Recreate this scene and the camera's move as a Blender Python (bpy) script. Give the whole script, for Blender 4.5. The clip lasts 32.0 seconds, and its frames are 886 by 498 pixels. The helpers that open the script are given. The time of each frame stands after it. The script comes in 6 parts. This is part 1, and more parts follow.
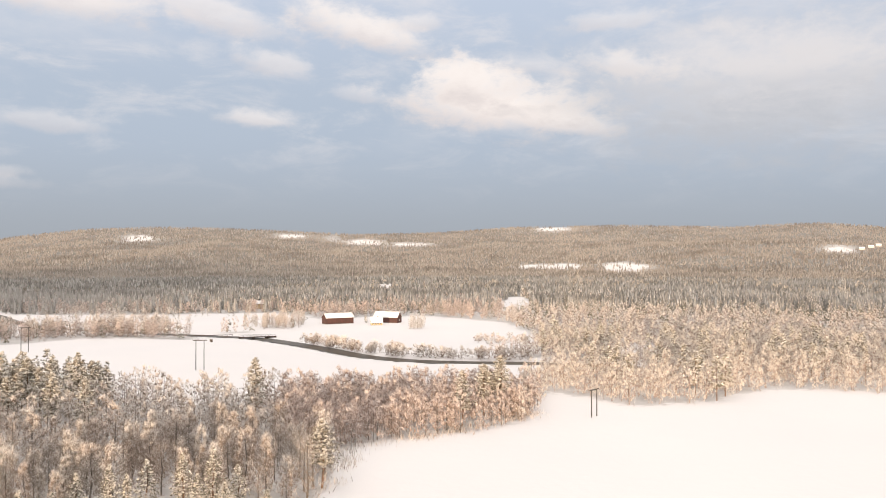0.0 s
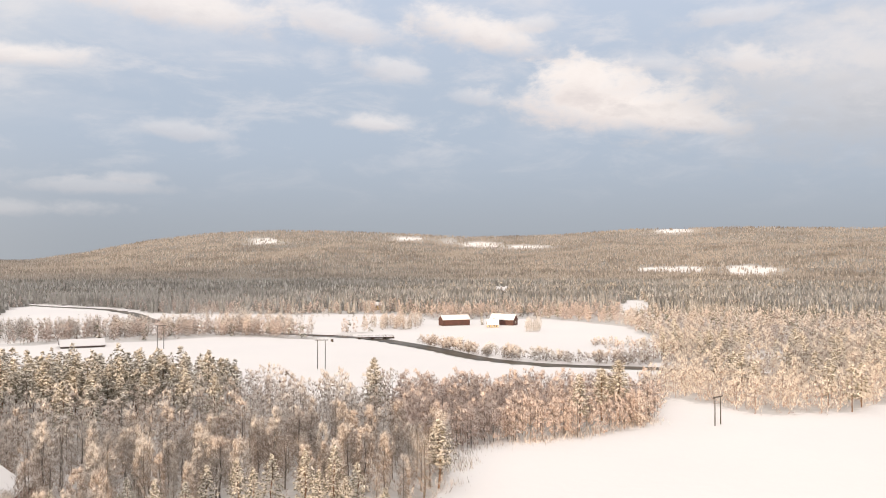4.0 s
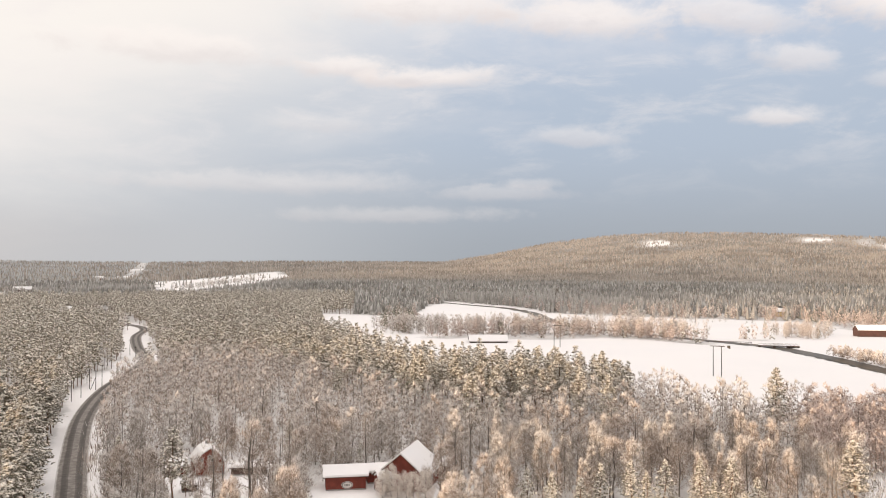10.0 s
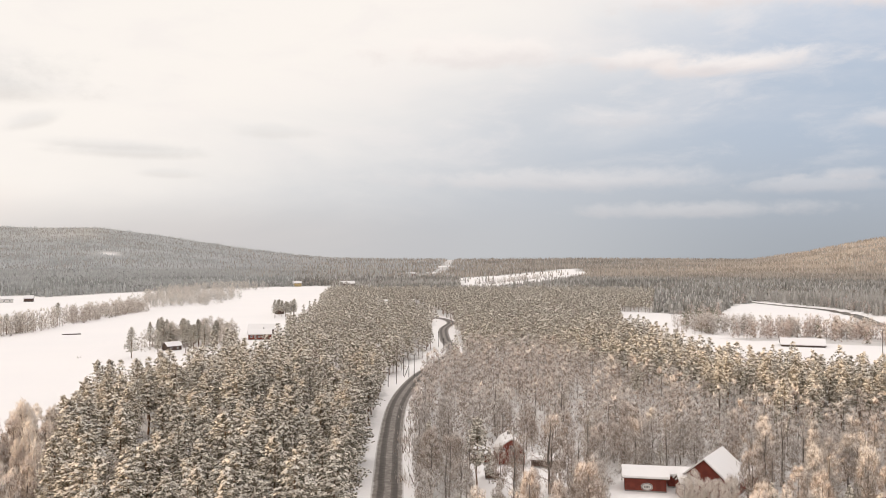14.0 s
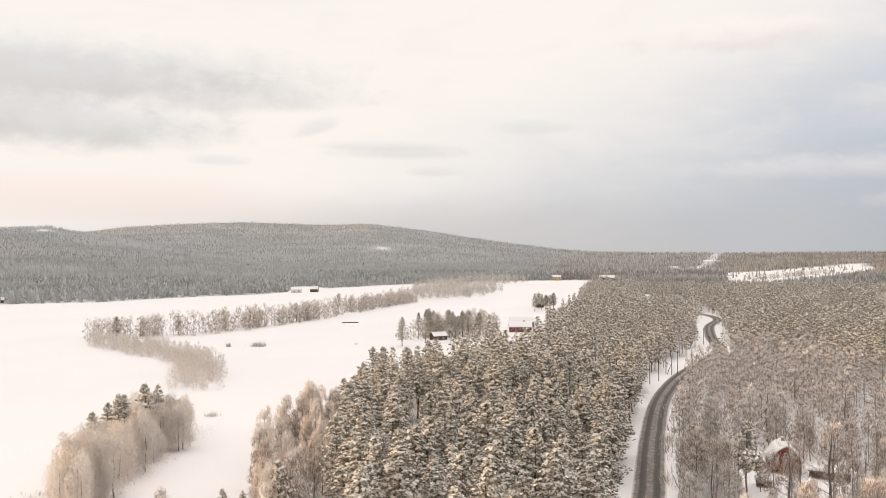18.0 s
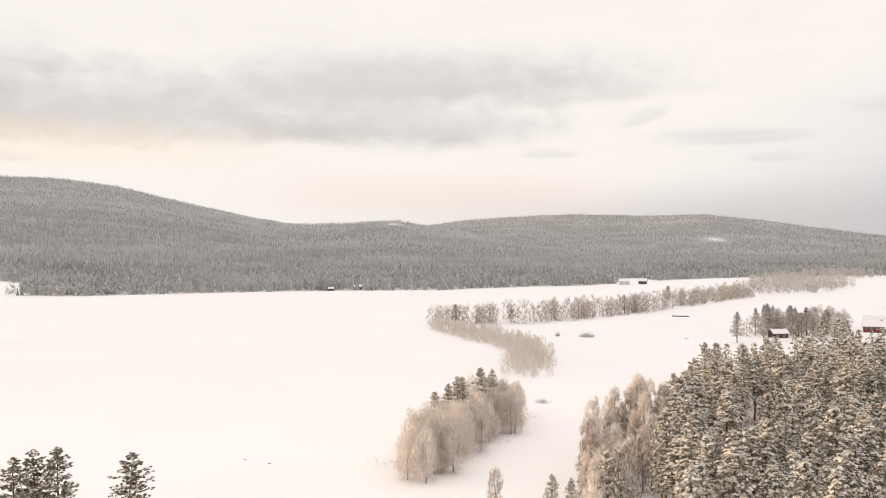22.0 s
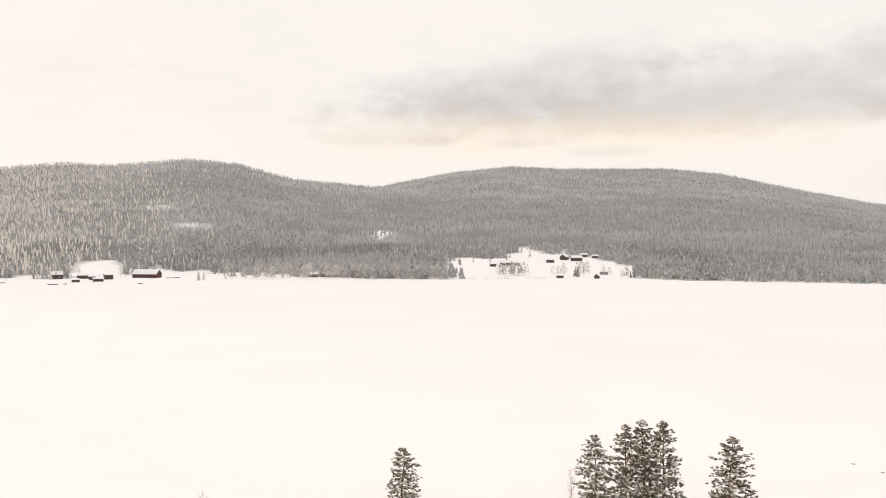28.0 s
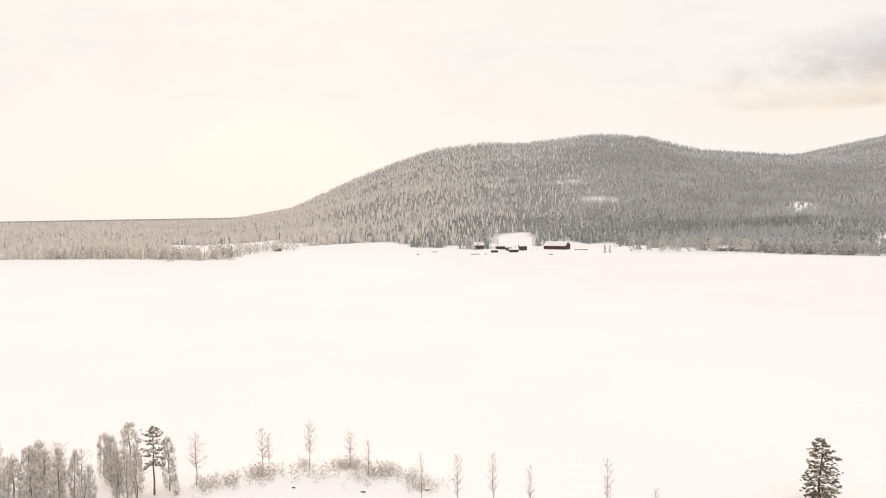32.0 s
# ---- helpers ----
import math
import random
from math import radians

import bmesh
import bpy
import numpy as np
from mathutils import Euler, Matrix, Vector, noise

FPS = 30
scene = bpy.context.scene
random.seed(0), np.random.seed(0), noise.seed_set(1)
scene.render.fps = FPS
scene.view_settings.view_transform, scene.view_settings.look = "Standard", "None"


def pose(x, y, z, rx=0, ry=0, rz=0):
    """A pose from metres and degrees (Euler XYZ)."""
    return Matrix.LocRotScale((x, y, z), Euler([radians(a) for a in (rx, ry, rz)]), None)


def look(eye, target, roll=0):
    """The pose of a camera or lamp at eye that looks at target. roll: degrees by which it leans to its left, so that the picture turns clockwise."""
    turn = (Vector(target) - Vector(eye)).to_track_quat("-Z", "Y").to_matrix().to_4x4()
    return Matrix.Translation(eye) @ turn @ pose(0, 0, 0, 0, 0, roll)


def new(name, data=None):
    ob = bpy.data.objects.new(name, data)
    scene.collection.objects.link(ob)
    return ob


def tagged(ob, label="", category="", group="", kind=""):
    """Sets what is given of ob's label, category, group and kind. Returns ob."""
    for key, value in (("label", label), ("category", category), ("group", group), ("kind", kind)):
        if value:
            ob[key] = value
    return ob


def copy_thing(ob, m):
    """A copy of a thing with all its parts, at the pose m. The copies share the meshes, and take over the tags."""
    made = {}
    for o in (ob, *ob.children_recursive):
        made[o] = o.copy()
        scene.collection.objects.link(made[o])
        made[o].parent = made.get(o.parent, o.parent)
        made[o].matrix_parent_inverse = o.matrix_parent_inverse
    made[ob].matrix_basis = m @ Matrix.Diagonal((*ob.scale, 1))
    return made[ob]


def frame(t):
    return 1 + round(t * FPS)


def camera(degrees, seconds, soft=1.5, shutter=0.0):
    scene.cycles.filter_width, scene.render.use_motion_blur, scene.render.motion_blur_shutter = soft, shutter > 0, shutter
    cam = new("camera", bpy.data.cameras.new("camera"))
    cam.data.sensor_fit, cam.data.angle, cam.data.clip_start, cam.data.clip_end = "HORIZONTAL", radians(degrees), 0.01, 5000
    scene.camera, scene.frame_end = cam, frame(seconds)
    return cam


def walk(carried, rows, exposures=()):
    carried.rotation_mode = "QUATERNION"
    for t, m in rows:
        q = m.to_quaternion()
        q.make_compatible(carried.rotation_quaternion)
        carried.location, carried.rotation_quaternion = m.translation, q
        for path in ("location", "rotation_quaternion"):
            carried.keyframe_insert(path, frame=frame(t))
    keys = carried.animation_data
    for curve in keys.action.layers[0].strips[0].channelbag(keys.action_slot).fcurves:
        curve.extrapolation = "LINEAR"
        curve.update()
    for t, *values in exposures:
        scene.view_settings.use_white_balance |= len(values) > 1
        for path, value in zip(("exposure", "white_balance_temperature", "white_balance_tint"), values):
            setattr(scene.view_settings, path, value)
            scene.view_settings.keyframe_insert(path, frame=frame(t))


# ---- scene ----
cam = camera(55.4, 32.0, soft=0.95)
EYE = 56.0
# seconds, turn to the left, tilt, lean: the camera hangs in one spot and turns
TURN = [(0, 0.00, 0.43, 0.03), (0.5, 3.38, 0.43, 0.02), (1, 6.44, 0.42, -0.01), (1.5, 7.32, 0.38, 0.00), (2, 7.48, 0.35, 0.01),
        (2.5, 7.60, 0.34, 0.01), (4.5, 8.20, 0.65, 0.16), (5, 8.87, 0.66, 0.14), (5.5, 9.11, 0.67, 0.11), (6, 11.42, 0.61, 0.16),
        (6.5, 14.67, 0.59, 0.18), (7, 17.70, 0.61, 0.14), (7.5, 20.52, 0.64, 0.14), (8, 23.81, 0.65, 0.15), (8.5, 26.61, 0.66, 0.21),
        (9, 29.34, 0.68, 0.18), (9.5, 31.63, 0.69, 0.18), (10, 34.06, 0.69, 0.19), (10.5, 36.72, 0.66, 0.18), (11, 39.30, 0.64, 0.23),
        (11.5, 41.70, 0.62, 0.17), (12, 44.51, 0.62, 0.18), (12.5, 46.67, 0.57, 0.12), (13, 48.80, 0.53, 0.17), (13.5, 51.78, 0.47, 0.13),
        (14, 54.07, 0.43, 0.15), (14.5, 56.76, 0.38, 0.08), (15, 59.42, 0.34, 0.04), (15.5, 61.88, 0.30, 0.08), (17.5, 69.46, 0.05, 0.04),
        (18, 71.53, 0.00, 0.00), (18.5, 71.32, -0.09, 0.04), (19, 72.97, -0.17, 0.03), (19.5, 76.24, -0.24, 0.02), (20, 78.93, -0.33, 0.02),
        (20.5, 82.36, -0.36, -0.05), (21, 85.95, -0.39, -0.08), (21.5, 89.75, -0.46, -0.10), (22, 93.52, -0.54, -0.18), (22.5, 97.12, -0.66, -0.21),
        (23, 100.29, -0.76, -0.31), (23.5, 103.73, -0.85, -0.39), (24, 106.90, -0.89, -0.46), (24.5, 110.48, -0.92, -0.55), (25, 113.52, -0.98, -0.56),
        (25.5, 116.38, -1.02, -0.54), (27.5, 129.16, -1.29, -0.07), (28, 132.85, -1.33, -0.11), (28.5, 136.90, -1.41, -0.23), (29, 140.75, -1.46, -0.33),
        (29.5, 144.33, -1.48, -0.49), (30, 147.64, -1.44, -0.61), (30.5, 151.43, -1.30, -0.73), (31, 154.45, -1.10, -0.74), (31.5, 157.67, -1.44, -0.75),
        (32, 159.90, -2.97, -0.71)]
walk(cam, [(t, pose(0, 0, EYE, 0, 0, a) @ pose(0, 0, 0, 90 + p) @ pose(0, 0, 0, 0, 0, r)) for t, a, p, r in TURN])
scene.view_settings.exposure = 0.0

# ---------------------------------------------------------------- node helpers


class Net:
    """Short hand for building a node tree."""

    def __init__(self, tree):
        self.t = tree
        tree.nodes.clear()

    def node(self, kind):
        return self.t.nodes.new(kind)

    def put(self, sock, v):
        if hasattr(v, "is_output"):
            self.t.links.new(v, sock)
        elif isinstance(v, (tuple, list)):
            sock.default_value = tuple(v) if len(v) == len(sock.default_value) else (*v, 1.0)
        else:
            sock.default_value = v

    def math(self, op, a, b=0.0, c=0.0):
        n = self.node("ShaderNodeMath")
        n.operation = op
        for s, v in zip(n.inputs, (a, b, c)):
            self.put(s, v)
        return n.outputs[0]

    def step(self, v, lo, hi, to0=0.0, to1=1.0):
        n = self.node("ShaderNodeMapRange")
        n.interpolation_type = "SMOOTHSTEP"
        for s, x in zip(n.inputs, (v, lo, hi, to0, to1)):
            self.put(s, x)
        return n.outputs[0]

    def mix(self, f, a, b, blend="MIX"):
        n = self.node("ShaderNodeMix")
        n.data_type, n.blend_type = "RGBA", blend
        for s, v in ((n.inputs[0], f), (n.inputs[6], a), (n.inputs[7], b)):
            self.put(s, v)
        return n.outputs[2]

    def noise(self, vec, scale, detail=4.0, rough=0.55, warp=0.0):
        n = self.node("ShaderNodeTexNoise")
        if vec is not None:
            self.put(n.inputs["Vector"], vec)
        for k, v in (("Scale", scale), ("Detail", detail), ("Roughness", rough), ("Distortion", warp)):
            self.put(n.inputs[k], v)
        return n.outputs["Fac"]

    def combine(self, x, y, z):
        n = self.node("ShaderNodeCombineXYZ")
        for s, v in zip(n.inputs, (x, y, z)):
            self.put(s, v)
        return n.outputs[0]


# ---------------------------------------------------------------- sky and sun
SUN_AZ, SUN_EL = 171.0, 2.8
sun_way = Vector((-math.sin(radians(SUN_AZ)) * math.cos(radians(SUN_EL)), math.cos(radians(SUN_AZ)) * math.cos(radians(SUN_EL)), math.sin(radians(SUN_EL))))

world = bpy.data.worlds.new("winter_sky")
scene.world = world
world.use_nodes = True
w = Net(world.node_tree)
way = w.node("ShaderNodeTexCoord").outputs["Generated"]
sep = w.node("ShaderNodeSeparateXYZ")
w.put(sep.inputs[0], way)
sx, sy, sz = sep.outputs
# azimuth counted to the left from +y, unwrapped round 80 degrees
c80, s80 = math.cos(radians(80)), math.sin(radians(80))
ax = w.math("SUBTRACT", w.math("MULTIPLY", sy, c80), w.math("MULTIPLY", sx, s80))
ay = w.math("ADD", w.math("MULTIPLY", sx, -c80), w.math("MULTIPLY", sy, -s80))
az = w.math("ADD", w.math("MULTIPLY", w.math("ARCTAN2", ay, ax), 57.2958), 80.0)
el = w.math("MULTIPLY", w.math("ARCSINE", sz), 57.2958)
plane = w.combine(w.math("MULTIPLY", az, 0.045), w.math("MULTIPLY", el, 0.13), 0.0)
n_big = w.noise(plane, 1.3, 6.0, 0.58, 0.3)
n_fine = w.noise(plane, 3.6, 7.0, 0.62, 0.4)
n_puff = w.noise(w.combine(w.math("MULTIPLY", az, 0.08), w.math("MULTIPLY", el, 0.13), 3.0), 5.0, 6.0, 0.6, 0.2)
rag_ = w.math("ADD", w.math("MULTIPLY", w.math("SUBTRACT", n_fine, 0.5), 0.9), w.math("MULTIPLY", w.math("SUBTRACT", n_puff, 0.5), 1.1))


def cloud(a0, e0, wa, we, soft=0.5, rag=0.9, slant=0.0):
    """A cloud's share, 0 to 1, of the sky round one direction, and how high up in it a point lies."""
    da = w.math("DIVIDE", w.math("SUBTRACT", az, a0), wa)
    de = w.math("DIVIDE", w.math("SUBTRACT", w.math("SUBTRACT", el, e0), w.math("MULTIPLY", w.math("SUBTRACT", az, a0), slant)), we)
    # flatter below than above
    low_ = w.math("MAXIMUM", w.math("MULTIPLY", de, -1.35), de)
    r = w.math("SQRT", w.math("ADD", w.math("MULTIPLY", da, da), w.math("MULTIPLY", low_, low_)))
    r = w.math("ADD", r, w.math("MULTIPLY", rag_, rag * 2))
    return w.step(r, 1.0 - soft, 1.0 + soft, 1.0, 0.0), w.step(w.math("ADD", de, w.math("MULTIPLY", rag_, 1.5)), -0.9, 0.7)


sky = w.node("ShaderNodeTexSky")
sky.sky_type, sky.sun_disc, sky.sun_elevation, sky.sun_rotation, sky.dust_density = "NISHITA", False, radians(SUN_EL), radians(-SUN_AZ), 2.0
clear = w.mix(1.0, sky.outputs[0], (0.10, 0.10, 0.10), "MULTIPLY")
haze_blue = w.mix(w.step(el, -1.0, 9.0), (0.385, 0.415, 0.455), (0.478, 0.552, 0.662))
haze_blue = w.mix(w.step(el, 8.0, 20.0), haze_blue, (0.57, 0.645, 0.78))
pale = (1.0, 0.94, 0.885)
haze_blue = w.mix(w.math("MULTIPLY", w.step(az, 28.0, 52.0), 0.5), haze_blue, (0.70, 0.70, 0.71))
lit = w.step(w.math("ADD", az, w.math("ADD", w.math("MULTIPLY", el, 2.4), w.math("MULTIPLY", n_big, 22.0))), 66.0, 108.0)
tone = w.mix(lit, haze_blue, pale)
tone = w.mix(0.03, tone, clear)
# thin white drifts over the blue half
drift = w.math("MULTIPLY", w.step(n_fine, 0.46, 0.72), w.step(el, 2.0, 10.0))
tone = w.mix(w.math("MULTIPLY", drift, 0.36), tone, (0.90, 0.84, 0.82))
veil = w.math("MULTIPLY", w.step(n_big, 0.48, 0.66), w.step(el, 4.0, 12.0))
tone = w.mix(w.math("MULTIPLY", veil, 0.22), tone, (0.88, 0.83, 0.82))
for a0, e0, wa, we, amt, slant in (
        (-3.6, 9.9, 5.6, 2.0, 1.0, 0.10), (-2.2, 11.3, 3.2, 1.6, 0.9, 0.0), (-8.6, 8.7, 3.0, 0.8, 0.7, 0.12), (5.2, 14.8, 4.0, 1.2, 0.85, 0.2), (1.8, 15.4, 1.6, 0.7, 0.5, 0.0), (15.8, 15.6, 4.0, 1.3, 0.6, 0.2),
        (11.3, 12.5, 2.2, 0.9, 0.5, 0.2), (12.2, 8.9, 2.2, 0.6, 0.6, 0.05), (5.4, 10.6, 1.6, 0.5, 0.3, 0.1), (-12.3, 12.4, 2.6, 0.9, 0.6, 0.15), (-12.0, 15.2, 2.6, 0.7, 0.4, 0.0), (-6.0, 12.6, 2.4, 0.7, 0.35, 0.1),
        (24.5, 15.6, 5.5, 1.3, 0.75, 0.05), (35.5, 16.6, 6.0, 1.2, 0.7, 0.0), (25.3, 8.1, 2.6, 0.6, 0.35, 0.08), (40.6, 12.7, 2.8, 0.7, 0.7, 0.0), (34.5, 12.1, 4.2, 0.75, 0.75, -0.03), (30.4, 4.4, 3.4, 0.5, 0.25, 0.0),
        (51.0, 13.4, 6.0, 1.0, 0.5, 0.0), (45.0, 5.0, 9.0, 0.7, 0.3, 0.0), (28.0, 5.0, 1.6, 0.35, 0.25, 0.0), (37.0, 2.9, 6.0, 0.5, 0.25, 0.0), (43.0, 9.0, 3.0, 0.6, 0.25, 0.0)):
    share, up_ = cloud(a0, e0, wa, we, 0.6, 1.0, slant)
    tone = w.mix(w.math("MULTIPLY", share, amt), tone, w.mix(up_, (0.80, 0.725, 0.705), (1.02, 0.935, 0.885)))
share, up_ = cloud(-22.0, 9.8, 12.0, 4.2, 0.8, 0.9)
tone = w.mix(w.math("MULTIPLY", share, 0.65), tone, w.mix(up_, (0.57, 0.56, 0.575), (0.80, 0.745, 0.725)))
share, up_ = cloud(-21.0, 12.6, 8.0, 1.6, 0.7, 1.0)
tone = w.mix(w.math("MULTIPLY", share, 0.35), tone, (0.95, 0.88, 0.85))
# grey banks towards the sunset
for a0, e0, wa, we, amt, slant in ((97.0, 10.4, 14.0, 2.0, 0.95, -0.03), (97.0, 7.7, 9.5, 1.6, 0.85, 0.02), (119.0, 8.4, 17.0, 2.3, 0.95, -0.02), (110.0, 7.4, 10.0, 1.4, 0.6, -0.05), (127.0, 9.4, 9.0, 2.2, 0.85, -0.14), (84.5, 9.7, 6.5, 0.9, 0.4, -0.05),
                                   (136.5, 6.2, 4.0, 0.7, 0.45, 0.0), (74.4, 6.5, 4.0, 0.45, 0.45, 0.0), (65.3, 8.1, 2.2, 0.5, 0.3, 0.0), (75.6, 6.9, 4.0, 0.35, 0.3, 0.0), (80.0, 8.1, 1.4, 0.5, 0.4, -0.3),
                                   (127.8, 5.9, 2.4, 0.5, 0.5, 0.0), (121.5, 5.2, 2.2, 0.4, 0.4, 0.0), (133.5, 6.3, 2.0, 0.7, 0.5, 0.0), (86.5, 5.8, 1.6, 0.4, 0.4, 0.0), (72.0, 5.2, 1.5, 0.3, 0.3, 0.0)):
    share, up_ = cloud(a0, e0, wa, we, 0.6, 0.5, slant)
    tone = w.mix(w.math("MULTIPLY", share, amt), tone, w.mix(w.step(az, 98.0, 114.0), w.mix(up_, (0.66, 0.625, 0.60), (0.74, 0.725, 0.715)), w.mix(up_, (0.63, 0.575, 0.55), (0.77, 0.745, 0.735))))
rosy = w.math("MULTIPLY", w.step(w.math("ABSOLUTE", w.math("SUBTRACT", az, 94.0)), 4.0, 16.0, 1.0, 0.0), w.step(w.math("ABSOLUTE", w.math("SUBTRACT", el, 3.2)), 0.3, 2.2, 1.0, 0.0))
tone = w.mix(w.math("MULTIPLY", rosy, 0.55), tone, (0.96, 0.80, 0.73))
glow = w.math("MULTIPLY", w.step(w.math("ABSOLUTE", w.math("SUBTRACT", az, 124.0)), 8.0, 24.0, 1.0, 0.0), w.step(w.math("ABSOLUTE", w.math("SUBTRACT", w.math("ADD", el, w.math("MULTIPLY", rag_, 2.2)), 6.2)), 0.2, 2.2, 1.0, 0.0))
tone = w.mix(w.math("MULTIPLY", glow, 0.4), tone, (1.04, 0.87, 0.66))
halo = w.math("MULTIPLY", w.step(w.math("ABSOLUTE", w.math("SUBTRACT", az, 174.0)), 4.0, 20.0, 1.0, 0.0), w.step(el, 0.5, 3.5, 1.0, 0.0))
tone = w.mix(w.math("MULTIPLY", halo, 0.25), tone, (1.08, 0.96, 0.78))
low = w.math("MULTIPLY", w.step(el, 1.0, 4.5, 1.0, 0.0), w.step(az, 70.0, 112.0, 1.0, 0.0))
tone = w.mix(w.math("MULTIPLY", low, w.step(az, 40.0, 75.0, 0.0, 0.6)), tone, (0.62, 0.575, 0.56))
# overhead the thin overcast is brightest
tone = w.mix(w.step(el, 24.0, 60.0), tone, (1.62, 1.53, 1.48))
back = w.node("ShaderNodeBackground")
w.put(back.inputs[0], tone)
back.inputs[1].default_value = 1.0
w.t.links.new(back.outputs[0], w.node("ShaderNodeOutputWorld").inputs[0])

lamp = bpy.data.lights.new("sun", "SUN")
lamp.energy, lamp.angle, lamp.color = 4.6, radians(1.2), (1.0, 0.74, 0.50)
sun = new("sun", lamp)
sun.matrix_world = look(sun_way * 3000, (0, 0, 0))

# ---------------------------------------------------------------- materials


def material(name, build, rough=0.8, spec=0.3, metal=0.0):
    m = bpy.data.materials.new(name)
    m.use_nodes = True
    n = Net(m.node_tree)
    b = n.node("ShaderNodeBsdfPrincipled")
    b.inputs["Roughness"].default_value, b.inputs["Metallic"].default_value = rough, metal
    b.inputs["Specular IOR Level"].default_value = spec
    n.t.links.new(b.outputs[0], n.node("ShaderNodeOutputMaterial").inputs[0])
    colour = build(n, b)
    n.put(b.inputs["Base Color"], colour)
    return m


def place(n):
    return n.node("ShaderNodeNewGeometry").outputs["Position"]


def island(n):
    return n.node("ShaderNodeNewGeometry").outputs["Random Per Island"]


def bump(n, b, height, strength=0.3, dist=0.05):
    k = n.node("ShaderNodeBump")
    k.inputs["Strength"].default_value, k.inputs["Distance"].default_value = strength, dist
    n.put(k.inputs["Height"], height)
    n.t.links.new(k.outputs[0], b.inputs["Normal"])


def two(a, b_, scale, detail=5.0, lo=0.35, hi=0.65, bumps=0.0, fine=0.0):
    """A colour that wanders between two at one scale, with grain at a second."""

    def build(n, b):
        p = place(n)
        f = n.step(n.noise(p, scale, detail), lo, hi)
        c = n.mix(f, a, b_)
        g = n.noise(p, scale * 9, 3.0)
        c = n.mix(n.math("MULTIPLY", n.step(g, 0.35, 0.7), 0.25 + fine), c, tuple(x * 0.7 for x in a))
        if bumps:
            bump(n, b, g, bumps)
        return c

    return build


def by_island(a, b_, c_, alt=None):
    """Each spray its own tone, and whole trees lighter or darker than their neighbours."""

    def build(n, b):
        r = island(n)
        col = n.mix(n.step(r, 0.0, 0.75), a, b_)
        col = n.mix(n.step(r, 0.7, 1.0), col, c_)
        tree = n.step(n.noise(place(n), 0.13, 1.0), 0.38, 0.62)
        col = n.mix(n.math("MULTIPLY", tree, 0.6), col, a)
        if alt:
            col = n.mix(n.math("MULTIPLY", n.step(n.noise(place(n), 0.045, 3.0), 0.42, 0.58), 0.75), col, alt)
        o = n.node("ShaderNodeObjectInfo").outputs["Random"]
        return n.mix(n.math("MULTIPLY", o, 0.35), col, a)

    return build


def stands(a, b_, c_, shift):
    """Far conifers: each tree its own tone, whole stands lighter or darker."""

    def build(n, b):
        p = place(n)
        r = island(n)
        col = n.mix(n.step(r, 0.0, 0.7), a, b_)
        col = n.mix(n.step(r, 0.6, 1.0), col, c_)
        patch = n.step(n.noise(p, 0.0035, 5.0, 0.6), 0.42, 0.6)
        col = n.mix(n.math("MULTIPLY", patch, 0.75), col, shift)
        dark = n.step(n.noise(p, 0.0061, 4.0, 0.6), 0.52, 0.60)
        return n.mix(n.math("MULTIPLY", dark, 0.6), col, tuple(x * 0.82 for x in a))

    return build


SNOW = (0.80, 0.765, 0.745)


def snow_build(n, b):
    p = place(n)
    f = n.noise(p, 0.02, 5.0)
    c = n.mix(n.step(f, 0.3, 0.7), SNOW, (0.77, 0.74, 0.725))
    bump(n, b, n.noise(p, 0.35, 6.0), 0.25, 0.5)
    return c


def ground_build(n, b):
    p = place(n)
    mask = n.node("ShaderNodeAttribute")
    mask.attribute_name = "wood"
    wood = mask.outputs["Fac"]
    f = n.noise(p, 0.012, 6.0)
    c = n.mix(n.step(f, 0.3, 0.7), SNOW, (0.775, 0.745, 0.73))
    # needles, twigs and low scrub under the trees, painted darker for the shade there
    scrub = n.mix(n.step(n.noise(p, 0.11, 7.0, 0.7), 0.38, 0.62), (0.17, 0.158, 0.138), (0.40, 0.378, 0.35))
    far = n.mix(n.step(n.noise(p, 0.006, 4.0), 0.35, 0.65), scrub, (0.33, 0.322, 0.305))
    far = n.mix(0.5, far, scrub)
    bump(n, b, n.noise(p, 0.25, 6.0), 0.3, 0.6)
    ragged = n.math("ADD", wood, n.math("MULTIPLY", n.math("SUBTRACT", n.noise(p, 0.22, 5.0), 0.5), 0.8))
    return n.mix(n.math("MULTIPLY", wood, n.step(ragged, 0.2, 0.36)), c, far)


M = {}
M["snow"] = material("snow", snow_build, 0.7, 0.25)
M["ground"] = material("snowy_ground", ground_build, 0.95, 0.0)
M["tree_snow"] = material("snow_on_branches", by_island((0.64, 0.575, 0.495), (0.76, 0.70, 0.62), (0.88, 0.83, 0.76)), 0.8, 0.2)
M["pine"] = material("pine_needles", by_island((0.235, 0.212, 0.158), (0.335, 0.308, 0.236), (0.48, 0.445, 0.362)), 0.75)
M["spruce"] = material("spruce_needles", by_island((0.17, 0.158, 0.112), (0.26, 0.24, 0.175), (0.42, 0.385, 0.31)), 0.75)
M["twig"] = material("birch_twigs", by_island((0.25, 0.192, 0.152), (0.36, 0.288, 0.236), (0.50, 0.41, 0.35), (0.36, 0.33, 0.295)), 0.85)
M["frost"] = material("frosted_twigs", by_island((0.63, 0.54, 0.476), (0.75, 0.668, 0.605), (0.87, 0.812, 0.758), (0.73, 0.70, 0.67)), 0.85)
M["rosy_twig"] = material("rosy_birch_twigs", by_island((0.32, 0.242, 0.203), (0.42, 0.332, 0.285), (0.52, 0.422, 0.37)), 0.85)
